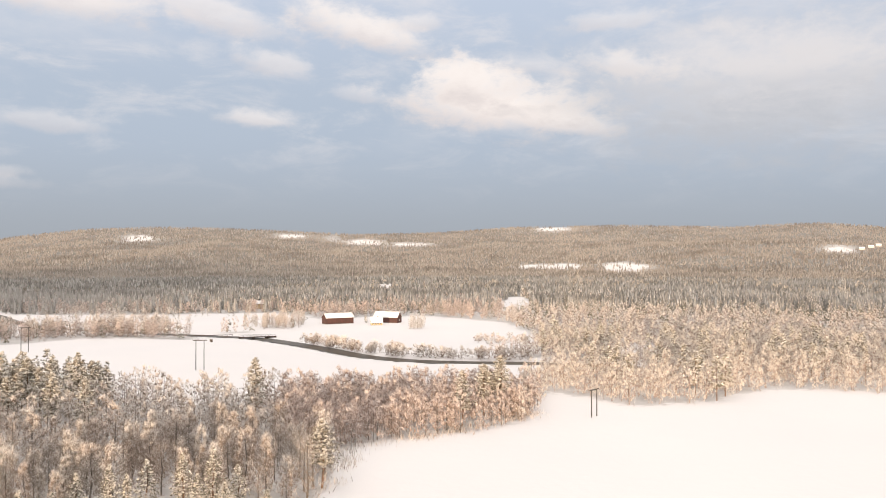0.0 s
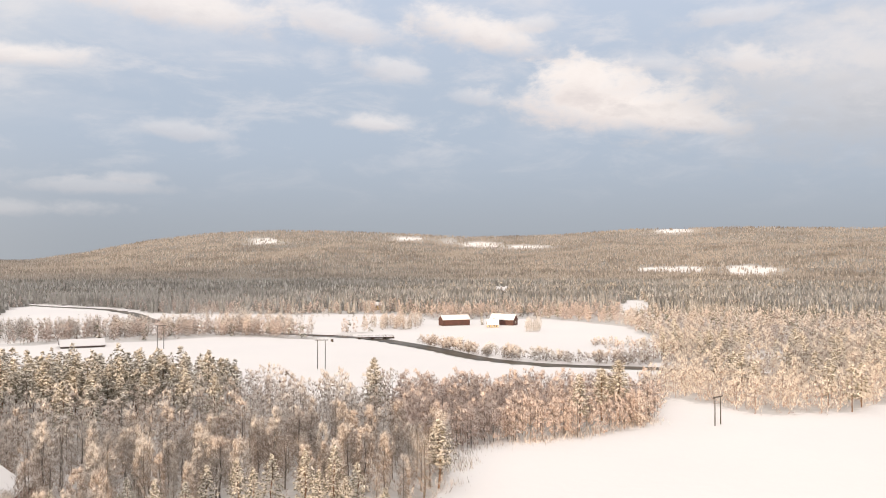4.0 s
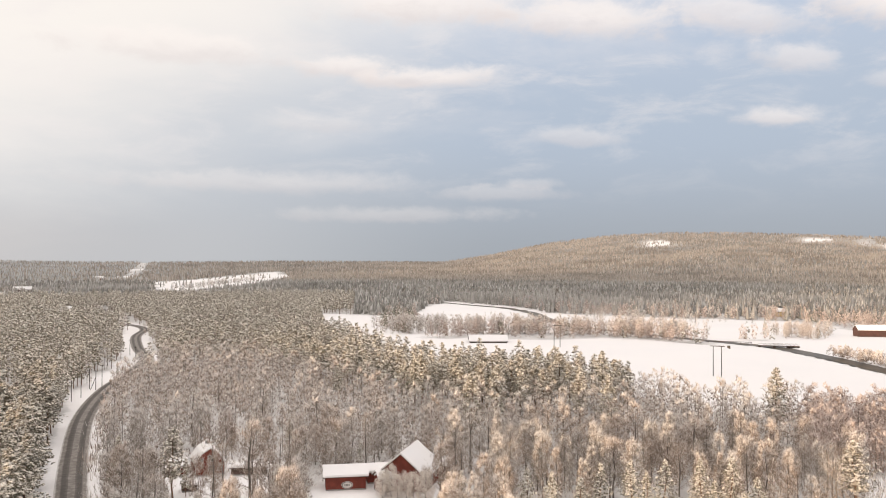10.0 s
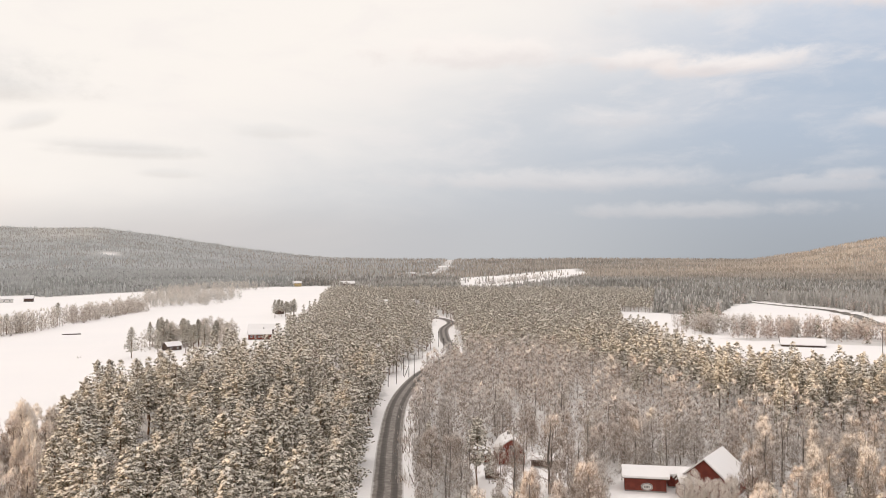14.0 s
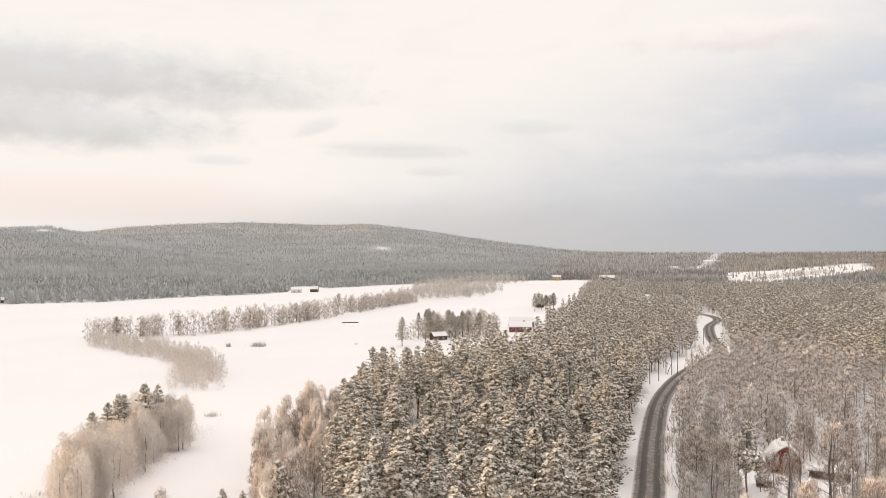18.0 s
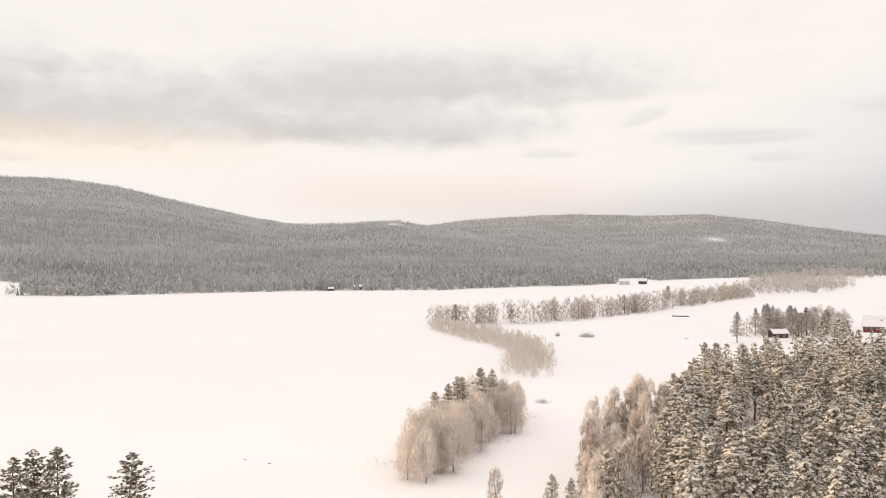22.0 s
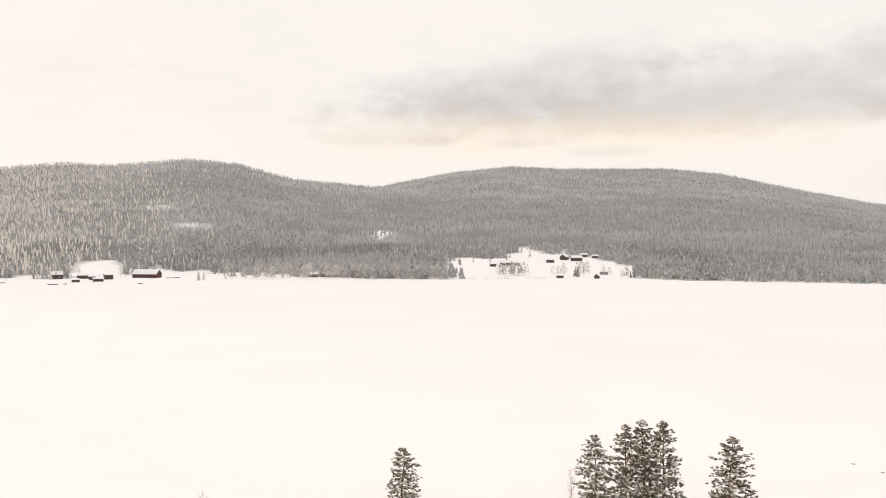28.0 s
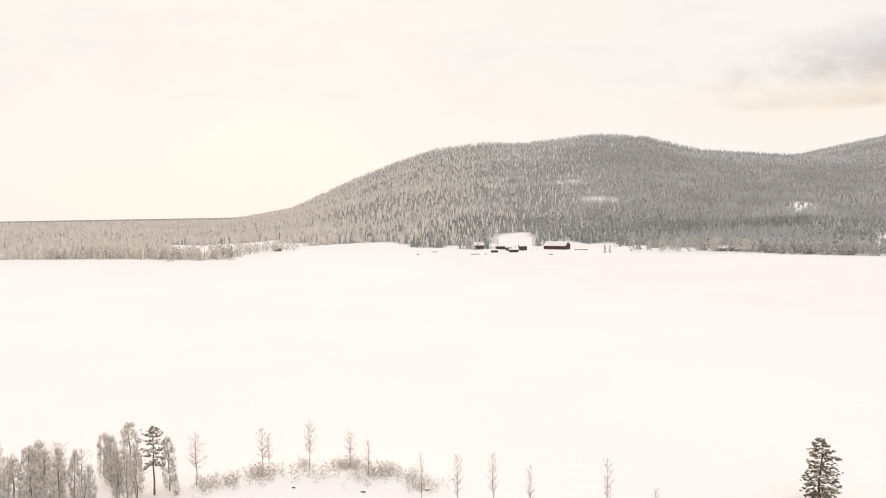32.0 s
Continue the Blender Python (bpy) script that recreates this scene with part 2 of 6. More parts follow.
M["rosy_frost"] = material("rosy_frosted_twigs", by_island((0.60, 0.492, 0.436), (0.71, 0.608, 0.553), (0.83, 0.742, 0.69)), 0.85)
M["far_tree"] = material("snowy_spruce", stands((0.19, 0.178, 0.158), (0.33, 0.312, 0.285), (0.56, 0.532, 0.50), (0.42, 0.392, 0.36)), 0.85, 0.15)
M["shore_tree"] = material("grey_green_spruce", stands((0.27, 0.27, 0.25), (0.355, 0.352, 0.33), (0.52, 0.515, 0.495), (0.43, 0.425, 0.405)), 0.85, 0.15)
# aerial haze put into the needle colours: paler, greyer, low in contrast
M["haze_tree"] = material("hazed_spruce", stands((0.36, 0.354, 0.338), (0.41, 0.403, 0.386), (0.47, 0.462, 0.445), (0.50, 0.49, 0.472)), 0.85, 0.15)
M["hill_tree"] = material("thickly_hazed_spruce", stands((0.43, 0.43, 0.425), (0.47, 0.47, 0.464), (0.52, 0.52, 0.513), (0.55, 0.548, 0.54)), 0.85, 0.15)
M["plain_tree"] = material("brownish_spruce", stands((0.23, 0.195, 0.162), (0.37, 0.325, 0.28), (0.53, 0.475, 0.42), (0.46, 0.395, 0.338)), 0.85, 0.15)
M["far_birch"] = material("frosted_birch", by_island((0.36, 0.325, 0.285), (0.46, 0.42, 0.375), (0.60, 0.56, 0.515)), 0.85, 0.15)
M["grey_birch"] = material("grey_frosted_birch", by_island((0.38, 0.37, 0.352), (0.47, 0.46, 0.44), (0.61, 0.60, 0.58)), 0.85, 0.15)
M["bark"] = material("pine_bark", two((0.15, 0.10, 0.07), (0.27, 0.16, 0.10), 1.2, 5.0, 0.4, 0.6, 0.4), 0.9)
M["birch_bark"] = material("birch_bark", two((0.20, 0.175, 0.15), (0.10, 0.085, 0.07), 2.5, 4.0, 0.45, 0.62, 0.3), 0.85)
M["pole"] = material("tarred_pole", two((0.07, 0.06, 0.052), (0.12, 0.105, 0.09), 1.5, 4.0), 0.85)
M["red"] = material("falu_red_paint", two((0.235, 0.058, 0.04), (0.165, 0.043, 0.031), 0.8, 5.0, bumps=0.2), 0.85)
M["white"] = material("white_trim_paint", two((0.78, 0.77, 0.74), (0.70, 0.69, 0.66), 1.0), 0.6)
M["dark_wood"] = material("weathered_dark_wood", two((0.085, 0.06, 0.05), (0.14, 0.095, 0.075), 0.7, 5.0, bumps=0.2), 0.9)
M["red_dark"] = material("old_red_boards", two((0.125, 0.06, 0.05), (0.085, 0.05, 0.042), 0.6, 5.0, bumps=0.2), 0.9)
M["yellow"] = material("ochre_paint", two((0.62, 0.45, 0.17), (0.54, 0.38, 0.14), 0.6, 4.0), 0.8)
M["stone"] = material("grey_masonry", two((0.34, 0.32, 0.30), (0.24, 0.23, 0.215), 1.0, 5.0, bumps=0.3), 0.9)
M["glass"] = material("window_glass", lambda n, b: (0.05, 0.055, 0.06), 0.08, 0.6)
M["metal"] = material("galvanised_steel", two((0.42, 0.42, 0.42), (0.33, 0.33, 0.33), 2.0), 0.45, 0.5, 0.8)
M["water"] = material("dark_river_water", two((0.085, 0.068, 0.05), (0.13, 0.108, 0.082), 0.06, 4.0), 0.4, 0.12)
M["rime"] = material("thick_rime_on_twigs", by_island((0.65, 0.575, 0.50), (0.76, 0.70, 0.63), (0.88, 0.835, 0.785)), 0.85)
M["sign"] = material("pale_sign_paint", two((0.74, 0.70, 0.66), (0.68, 0.65, 0.61), 2.0), 0.6)
M["sign_ink"] = material("dark_sign_paint", two((0.08, 0.06, 0.06), (0.12, 0.09, 0.09), 2.0), 0.6)


def road_build(n, b):
    uv = n.node("ShaderNodeUVMap").outputs[0]
    s = n.node("ShaderNodeSeparateXYZ")
    n.put(s.inputs[0], uv)
    p = place(n)
    wob = n.math("MULTIPLY", n.math("SUBTRACT", n.noise(p, 0.09, 3.0), 0.5), 0.07)
    u = n.math("ADD", s.outputs[0], wob)
    d = n.math("ABSOLUTE", n.math("SUBTRACT", n.math("ABSOLUTE", n.math("SUBTRACT", u, 0.5)), 0.235))
    track = n.step(d, 0.045, 0.115, 1.0, 0.0)
    both = n.math("ADD", n.math("ABSOLUTE", n.math("SUBTRACT", n.math("ABSOLUTE", n.math("SUBTRACT", u, 0.5)), 0.14)), 0.0)
    wear = n.noise(p, 0.6, 6.0, 0.65)
    slush = n.mix(n.step(wear, 0.35, 0.7), (0.16, 0.138, 0.12), (0.28, 0.25, 0.225))
    tar = n.mix(n.step(wear, 0.3, 0.7), (0.06, 0.049, 0.042), (0.095, 0.08, 0.07))
    c = n.mix(track, slush, tar)
    c = n.mix(n.step(both, 0.02, 0.05, 0.75, 0.0), c, tar)
    edge = n.step(n.math("ADD", n.math("ABSOLUTE", n.math("SUBTRACT", u, 0.5)), n.math("MULTIPLY", n.math("SUBTRACT", wear, 0.5), 0.10)), 0.42, 0.485)
    bump(n, b, wear, 0.3, 0.05)
    return n.mix(edge, c, (0.60, 0.565, 0.54))


M["road"] = material("ploughed_road", road_build, 0.7, 0.3)

# ---------------------------------------------------------------- the lie of the land
# Plan in polar form about the spot below the camera: degrees to the left of +y, metres out.


def xy(a, d):
    return -d * math.sin(radians(a)), d * math.cos(radians(a))


def ripple(x, y, size, seed):
    """Smooth rolling noise, about -1 to 1, for arrays."""
    r = np.random.RandomState(seed)
    out = 0.0
    for k in range(7):
        th, ph, f = r.uniform(0, 6.28), r.uniform(0, 6.28), (0.6 + 0.25 * k) / size * 6.28
        out = out + np.sin((x * math.cos(th) + y * math.sin(th)) * f + ph + 0.8 * np.sin((x * math.sin(th) - y * math.cos(th)) * f * 0.6 + ph)) / (1 + 0.35 * k)
    return out / 3.0


# each range: foot, crest distance, steepness, and skyline height in degrees along the azimuth
RANGES = (
    (2700, 4750, 1.25, (-60, -45, -33, -28, -24, -19, -12, -5, 0, 6, 10, 15, 19, 23, 27, 30.6, 34, 40), (0.8, 1.5, 1.6, 1.75, 2.1, 1.9, 2.05, 1.97, 1.6, 1.45, 1.65, 1.82, 1.85, 1.66, 1.15, 0.4, -0.15, -0.4)),
    (2300, 3500, 1.5, (-50, -40, -30, -22, -14, -8, -2, 4, 10, 16, 22, 28, 34), (0.55, 0.75, 0.6, 0.95, 0.75, 0.3, 0.55, 0.2, 0.3, 0.6, 0.2, -0.2, -0.6)),
    (2600, 4500, 1.3, (20, 30, 36, 45, 52, 58, 64, 70), (-0.4, -0.25, -0.15, -0.12, -0.2, -0.2, -0.15, -0.4)),
    (3000, 4850, 1.2, (58, 63, 66.6, 70, 72.4, 76.3, 80, 85, 88.5, 92, 95, 100, 106), (-0.3, -0.02, 0.42, 0.9, 1.3, 1.78, 1.72, 1.86, 1.72, 1.5, 1.1, 0.9, 0.5)),
    (1650, 3600, 1.45, (84, 87.6, 90.2, 93.6, 96.6, 100, 103.5, 107), (-0.6, -0.1, 0.35, 0.9, 1.45, 1.28, 1.2, 0.6)),
    (1150, 4600, 1.35, (98, 103, 106, 110.3, 114.5, 118, 124.8, 128.2, 132, 136, 142), (0.3, 1.1, 1.6, 2.55, 3.57, 4.02, 4.1, 4.3, 3.95, 3.2, 1.9)),
    (1050, 3400, 1.35, (118, 124, 130, 135.7, 138, 143, 146.5, 149.6, 154.4, 157, 160.5, 163, 166, 170, 174), (-0.8, 0.1, 1.6, 2.85, 2.97, 3.45, 4.4, 4.66, 4.15, 4.24, 3.8, 3.0, 1.8, -0.05, -0.8)),
    (1300, 3600, 1.3, (160, 166, 172, 180, 190, 205), (-0.9, -0.8, -0.75, -0.8, -0.85, -0.9)),
)


def height(a, d):
    """Ground height for arrays of azimuth and distance."""
    a, d = np.asarray(a, float), np.asarray(d, float)
    x, y = -d * np.sin(np.radians(a)), d * np.cos(np.radians(a))
    z = 0.5 * ripple(x, y, 260, 3) * np.clip((d - 150) / 300, 0, 1) * np.clip((1200 - d) / 500, 0.15, 1)
    z = np.where((a > 85) & (d > 180), 0.0 * z, z)
    for foot, crest, p, azs, els in RANGES:
        e = np.interp(a, azs, els, left=-3, right=-3)
        top = crest * np.tan(np.radians(e)) + EYE - 8.0
        s = np.clip((d - foot) / (crest - foot), 0, 1)
        fall = np.clip((d - crest) / 900, 0, 1)
        rise = np.maximum(top, 0) * s ** p * (1 - 0.6 * fall ** 1.5)
        rough = ripple(x, y, 1100, 10) * 12 + ripple(x, y, 420, 11) * 8 + ripple(x, y, 150, 12) * 3
        z = np.maximum(z, rise + rough * s * (1 - s) * 4 * np.clip(top / 120, 0, 1))
    # low snow mound by the lake shore
    z = z + 2.5 * np.exp(-((a - 168.5) / 6.5) ** 2 - ((d - 168) / 12) ** 2)
    return z


def inside(poly, a, d):
    """Which of the points lie inside an outline given by azimuth and distance."""
    pa, pd = np.array(poly, float).T
    hit = np.zeros(np.shape(a), bool)
    j = len(pa) - 1
    for i in range(len(pa)):
        cross = ((pd[i] > d) != (pd[j] > d)) & (a < (pa[j] - pa[i]) * (d - pd[i]) / (pd[j] - pd[i] + 1e-9) + pa[i])
        hit ^= cross
        j = i
    return hit


def off_line(line, a, d):
    """Metres from the points to a line of azimuth and distance."""
    pts = np.array([xy(*p) for p in line])
    x, y = -d * np.sin(np.radians(a)), d * np.cos(np.radians(a))
    best = np.full(np.shape(x), 1e9)
    for p, q in zip(pts, pts[1:]):
        v = q - p
        t = np.clip(((x - p[0]) * v[0] + (y - p[1]) * v[1]) / (v @ v), 0, 1)
        best = np.minimum(best, np.hypot(x - p[0] - t * v[0], y - p[1] - t * v[1]))
    return best


RIVER = ((34.5, 1120), (32.8, 1062), (29.7, 985), (28, 900), (27, 810), (25, 725), (20, 655), (16, 618), (13.2, 597), (11.5, 575), (8.5, 526), (5.5, 478), (2.4, 456), (-0.6, 448), (-3.7, 446), (-6.9, 446), (-13, 440))
ROAD = ((58.6, 90), (58.1, 150), (57.8, 200), (57.55, 263), (57.0, 324), (55.8, 384), (54.3, 438), (53.5, 480), (53.45, 510), (53.9, 560), (54.0, 640), (53.5, 700), (54.1, 745), (55.6, 800), (56, 1000))
FIELD_NEAR = ((8.6, 100), (7.9, 197), (6.8, 218), (7.0, 246), (-1.4, 268), (-6.5, 298), (-6.9, 350), (-9.7, 336), (-12.3, 318), (-17.3, 338), (-21.4, 376), (-27.7, 382), (-45, 385), (-45, 100))
FIELD_POLES = ((42.3, 620), (37.5, 425), (30, 400), (25, 375), (20, 352), (17.9, 335), (14.4, 330), (7, 331), (-1.4, 335), (-6.7, 350), (-6.9, 440), (-2.5, 436), (2.4, 446), (7, 488), (11.5, 580), (13.3, 600), (17, 585), (23, 612), (27.7, 592), (36, 596), (38.4, 700), (37.9, 840), (42.3, 865))
FIELD_BEND = ((35.9, 690), (35.8, 860), (35.0, 1020), (33, 1110), (28.3, 905), (24, 860), (18.4, 835), (11.6, 832), (9.6, 795), (8, 720), (11, 640), (18, 630), (28, 660), (33, 630), (36.5, 600))
FIELD_FARM = ((13, 612), (9.6, 780), (8, 735), (5, 765), (1.7, 780), (-4.1, 705), (-6.7, 560), (-6.5, 492), (-3, 458), (2.4, 465), (5.5, 490), (8.5, 540))
VALLEY = ((52.9, 1260), (53.0, 2100), (50.5, 2300), (48.5, 2700), (45, 3200), (44.2, 2500), (45.6, 1900), (47.6, 1550), (50.2, 1340))
VALLEY_STRIP = ((56.0, 2250), (54.6, 2900), (53.6, 4600), (53.1, 4600), (53.9, 2700), (54.6, 2300))
YARD = ((53.2, 180), (52.4, 240), (48.0, 242), (45.0, 234), (45.0, 215), (47.0, 180))
YARD_B = ((43.5, 120), (42.8, 216), (38, 222), (33.6, 223), (33.8, 120))
WOOD_EDGE_A = (61, 61.5, 62, 62.5, 63.5, 65.1, 65.5, 67.2, 67.7, 71, 74, 76.5, 78.3, 82, 84, 84.6, 84.8)
WOOD_EDGE_D = (4000, 1400, 1000, 840, 690, 500, 428, 420, 448, 400, 352, 295, 252, 225, 205, 150, 60)
SHORE_A = (60, 63, 69, 75.6, 83.7, 94, 101, 116, 118.5, 121.7, 128, 132, 145, 154, 160, 166, 170.7, 175, 187, 210)
SHORE_D = (1560, 1530, 1450, 1310, 1065, 957, 960, 945, 960, 1010, 955, 940, 970, 985, 1090, 1130, 1090, 930, 1080, 1080)
# openings in the woods: azimuth span and height span above the level line, in degrees
CLEARINGS = ((-9.4, -5.2, -0.80, -0.55), (-13.7, -10.7, -1.05, -0.42), (3.4, 4.4, -2.25, -1.85), (-5.9, -3.9, -3.75, -2.8), (-14.4, -11.5, -6.5, -5.9),
             (-26.2, -24.3, 0.3, 0.62), (19, 20.9, 0.95, 1.3), (9.3, 11.3, 1.22, 1.42), (-8.6, -6.3, 1.72, 1.92), (0.6, 3.5, 0.7, 0.85), (3.8, 6.6, 0.75, 1.05), (6.9, 8.0, 1.0, 1.3),
             (150.6, 152.6, 1.42, 1.6), (148.2, 150.6, 0.34, 0.45), (136.0, 137.8, -0.42, -0.08), (153.6, 156.6, -2.6, -1.9), (120.0, 132.8, -3.6, -1.6), (143.5, 160, -3.65, -2.75), (138, 145, -3.6, -3.1),
             (74.8, 76.0, 0.0, 0.16), (96.4, 97.3, 1.15, 1.25), (79.6, 81.9, -2.75, -2.55), (168, 178, -2.9, -2.3), (162, 168, -2.85, -2.5))


def is_open(a, d, z=None):
    """True where no wood stands: fields, lake, river, road, yards and clearings."""
    z = height(a, d) if z is None else z
    x, y = -d * np.sin(np.radians(a)), d * np.cos(np.radians(a))
    rag = ripple(x, y, 60, 21) * 4.5
    dd, aa = d + rag, a + np.degrees(rag / np.maximum(d, 60)) * 0.7
    o = np.zeros(np.shape(a), bool)
    for poly in (FIELD_NEAR, FIELD_POLES, FIELD_BEND, FIELD_FARM, VALLEY, VALLEY_STRIP, YARD, YARD_B):
        o |= inside(poly, aa, dd)
    edge = np.interp(aa, WOOD_EDGE_A, WOOD_EDGE_D)
    o |= (aa > 61) & (dd > edge) & (dd < np.interp(aa, SHORE_A, SHORE_D))
    o |= (off_line(RIVER, a, d) < 15) & (d < 1120)
    road = off_line(ROAD, a, d)
    o |= (road < 7.0) | ((road < 12) & (a > np.interp(d, [p[1] for p in ROAD], [p[0] for p in ROAD])) & (d > 350) & (d < 760))
    o |= (a > 158) & (a < 178) & (d > 100) & (d < 200)
    el_ = np.degrees(np.arctan2(z - EYE, d))
    for a0, a1, e0, e1 in CLEARINGS:
        k = np.clip(np.minimum(aa - a0, a1 - aa) / ((a1 - a0) * 0.3), 0, 1)
        mid, half = (e0 + e1) / 2, (e1 - e0) / 2 * (0.35 + 0.65 * k)
        front = np.degrees(np.where(d < 1010, 3.0, 7.0) / d)
        el_r = el_ + 0.4 * (e1 - e0) * ripple(x, y, 90, 77)
        o |= (d > 120) & (aa > a0) & (aa < a1) & (el_r < mid + half) & (el_r > mid - half - front)
    o |= d < 110
    return o


def mesh_from(name, verts, faces, mats=(), slots=None, smooth=False, uvs=None):
    """A mesh from arrays: verts n x 3, faces m x 3 or m x 4."""
    verts, faces = np.asarray(verts, np.float32), np.asarray(faces, np.int32)
    me = bpy.data.meshes.new(name)
    k = faces.shape[1]
    me.vertices.add(len(verts))
    me.vertices.foreach_set("co", verts.ravel())
    me.loops.add(faces.size)
    me.loops.foreach_set("vertex_index", faces.ravel())
    me.polygons.add(len(faces))
    me.polygons.foreach_set("loop_start", np.arange(0, faces.size, k, dtype=np.int32))
    for m in mats:
        me.materials.append(m)
    if slots is not None:
        me.polygons.foreach_set("material_index", np.asarray(slots, np.int32))
    if uvs is not None:
        me.uv_layers.new(name="UVMap").data.foreach_set("uv", np.asarray(uvs, np.float32)[faces.ravel()].ravel())
    me.update(calc_edges=True)
    if smooth:
        me.shade_smooth()
    return me


# the ground: one sheet out to the horizon
ga = np.concatenate([np.arange(-36, 196, 0.64), np.arange(196, 324, 2.0)])
gd = np.concatenate([[0.02], np.geomspace(4, 150, 16)[:-1], np.arange(150, 420, 8.0), np.arange(420, 1150, 8.0), np.geomspace(1150, 4930, 105)])
GA, GD = np.meshgrid(ga, gd)
GZ = height(GA, GD)
GW = np.where(is_open(GA, GD, GZ), 0.0, 1.0)
for _ in range(1):
    GW = (GW + np.roll(GW, 1, 0) + np.roll(GW, -1, 0) + np.roll(GW, 1, 1) + np.roll(GW, -1, 1)) / 5
GW = GW * np.clip((GD - 500) / 900, 0.48, 1.0)
bank = off_line(RIVER, GA, GD)
GZ = GZ - 1.6 * np.clip((11 - bank) / 5, 0, 1) * (GD < 1130)
verts = np.stack([-GD * np.sin(np.radians(GA)), GD * np.cos(np.radians(GA)), GZ], -1).reshape(-1, 3)
na, nd = len(ga), len(gd)
i0 = np.arange(nd - 1)[:, None] * na + np.arange(na)[None, :]
i1 = np.arange(nd - 1)[:, None] * na + (np.arange(na)[None, :] + 1) % na
quads = np.stack([i0, i0 + na, i1 + na, i1], -1).reshape(-1, 4)[:, ::-1]
hub = len(verts)
verts = np.vstack([verts, [(0.0, 0.0, float(GZ[0].mean()))]])
ring = np.arange(0, na - 1, 2)
quads = np.vstack([quads, np.stack([np.full(len(ring), hub), ring, ring + 1, (ring + 2) % na], -1)])
me = mesh_from("ground", verts, quads, (M["ground"],), smooth=True)
me.attributes.new("wood", "FLOAT", "POINT").data.foreach_set("value", np.append(GW.ravel(), 0).astype(np.float32))
ground = tagged(new("ground", me), "snow-covered valley floor, frozen lake and wooded hills", "ground", kind="structure")


def ribbon(name, line, width, lift, mat, steps=8, flat=None):
    """A strip along a line of the plan, draped on the ground."""
    pts = [Vector((*xy(*p), 0)) for p in line]
    path = []
    for i in range(len(pts) - 1):
        p0, p1, p2, p3 = pts[max(i - 1, 0)], pts[i], pts[i + 1], pts[min(i + 2, len(pts) - 1)]
        for k in range(steps):
            t = k / steps
            path.append(0.5 * ((2 * p1) + (p2 - p0) * t + (2 * p0 - 5 * p1 + 4 * p2 - p3) * t * t + (3 * p1 - p0 - 3 * p2 + p3) * t ** 3))
    path.append(pts[-1])
    vs, uv, run = [], [], 0.0
    for i, p in enumerate(path):
        way_ = (path[min(i + 1, len(path) - 1)] - path[max(i - 1, 0)]).normalized()
        side = Vector((way_.y, -way_.x, 0))
        if i:
            run += (p - path[i - 1]).length
        zc = flat if flat is not None else None
        for k in range(7):
            q = p + side * (k / 6 - 0.5) * width
            a, d = math.degrees(math.atan2(-q.x, q.y)), math.hypot(q.x, q.y)
            z = flat if zc is not None else float(height(a, d)) + lift * (1.0 if 0 < k < 6 else 0.2)
            vs.append((q.x, q.y, z))
            uv.append((k / 6, run / width))
    fs = [(i * 7 + k, i * 7 + k + 1, i * 7 + k + 8, i * 7 + k + 7) for i in range(len(path) - 1) for k in range(6)]
    return new(name, mesh_from(name, vs, fs, (mat,), smooth=True, uvs=uv))


tagged(ribbon("road", ROAD, 7.8, 0.35, M["road"]), "winding asphalt road with wet wheel tracks and snowy verges", "road", kind="structure")
tagged(ribbon("water", RIVER, 12.5, 0.0, M["water"], flat=-0.75), "dark open river water between snowy banks", "river", kind="structure")

# ---------------------------------------------------------------- trees


class Kit:
    """Collects triangles with a material slot each."""

    def __init__(self):
        self.v, self.f, self.s = [], [], []

    def tri(self, a, b, c, slot):
        n = len(self.v)
        self.v += [a, b, c]
        self.f.append((n, n + 1, n + 2))
        self.s.append(slot)

    def fan(self, centre, ring, slot):
        n = len(self.v)
        self.v += [centre, *ring]
        k = len(ring)
        for i in range(k):
            self.f.append((n, n + 1 + i, n + 1 + (i + 1) % k))
            self.s.append(slot)

    def stick(self, p, q, r0, r1, slot, sides=3):
        p, q = np.array(p, float), np.array(q, float)
        w_ = (q - p) / (np.linalg.norm(q - p) + 1e-9)
        u = np.cross(w_, (0.3, 0.9, 0.2) if abs(w_[2]) > 0.9 else (0, 0, 1.0))
        u /= np.linalg.norm(u)
        v = np.cross(w_, u)
        n = len(self.v)
        for c, r in ((p, r0), (q, r1)):
            for k in range(sides):
                t = 6.2832 * k / sides
                self.v.append(tuple(c + (u * math.cos(t) + v * math.sin(t)) * r))
        for k in range(sides):
            k2 = (k + 1) % sides
            self.f += [(n + k, n + k2, n + sides + k2), (n + k, n + sides + k2, n + sides + k)]
            self.s += [slot, slot]

    def arrays(self):
        return np.array(self.v, np.float32), np.array(self.f, np.int32), np.array(self.s, np.int32)


def trunk_kit(rng, h, r, lean=0.02, segs=4, sides=6):
    k = Kit()
    p = np.zeros(3)
    for i in range(segs):
        q = np.array((rng.uniform(-lean, lean) * h, rng.uniform(-lean, lean) * h, h * (i + 1) / segs)) * (1, 1, 0.98)
        k.stick(p, q, r * (1 - i / segs) ** 0.8 + 0.02, r * (1 - (i + 1) / segs) ** 0.8 + 0.02, 0, sides)
        p = q
    return k


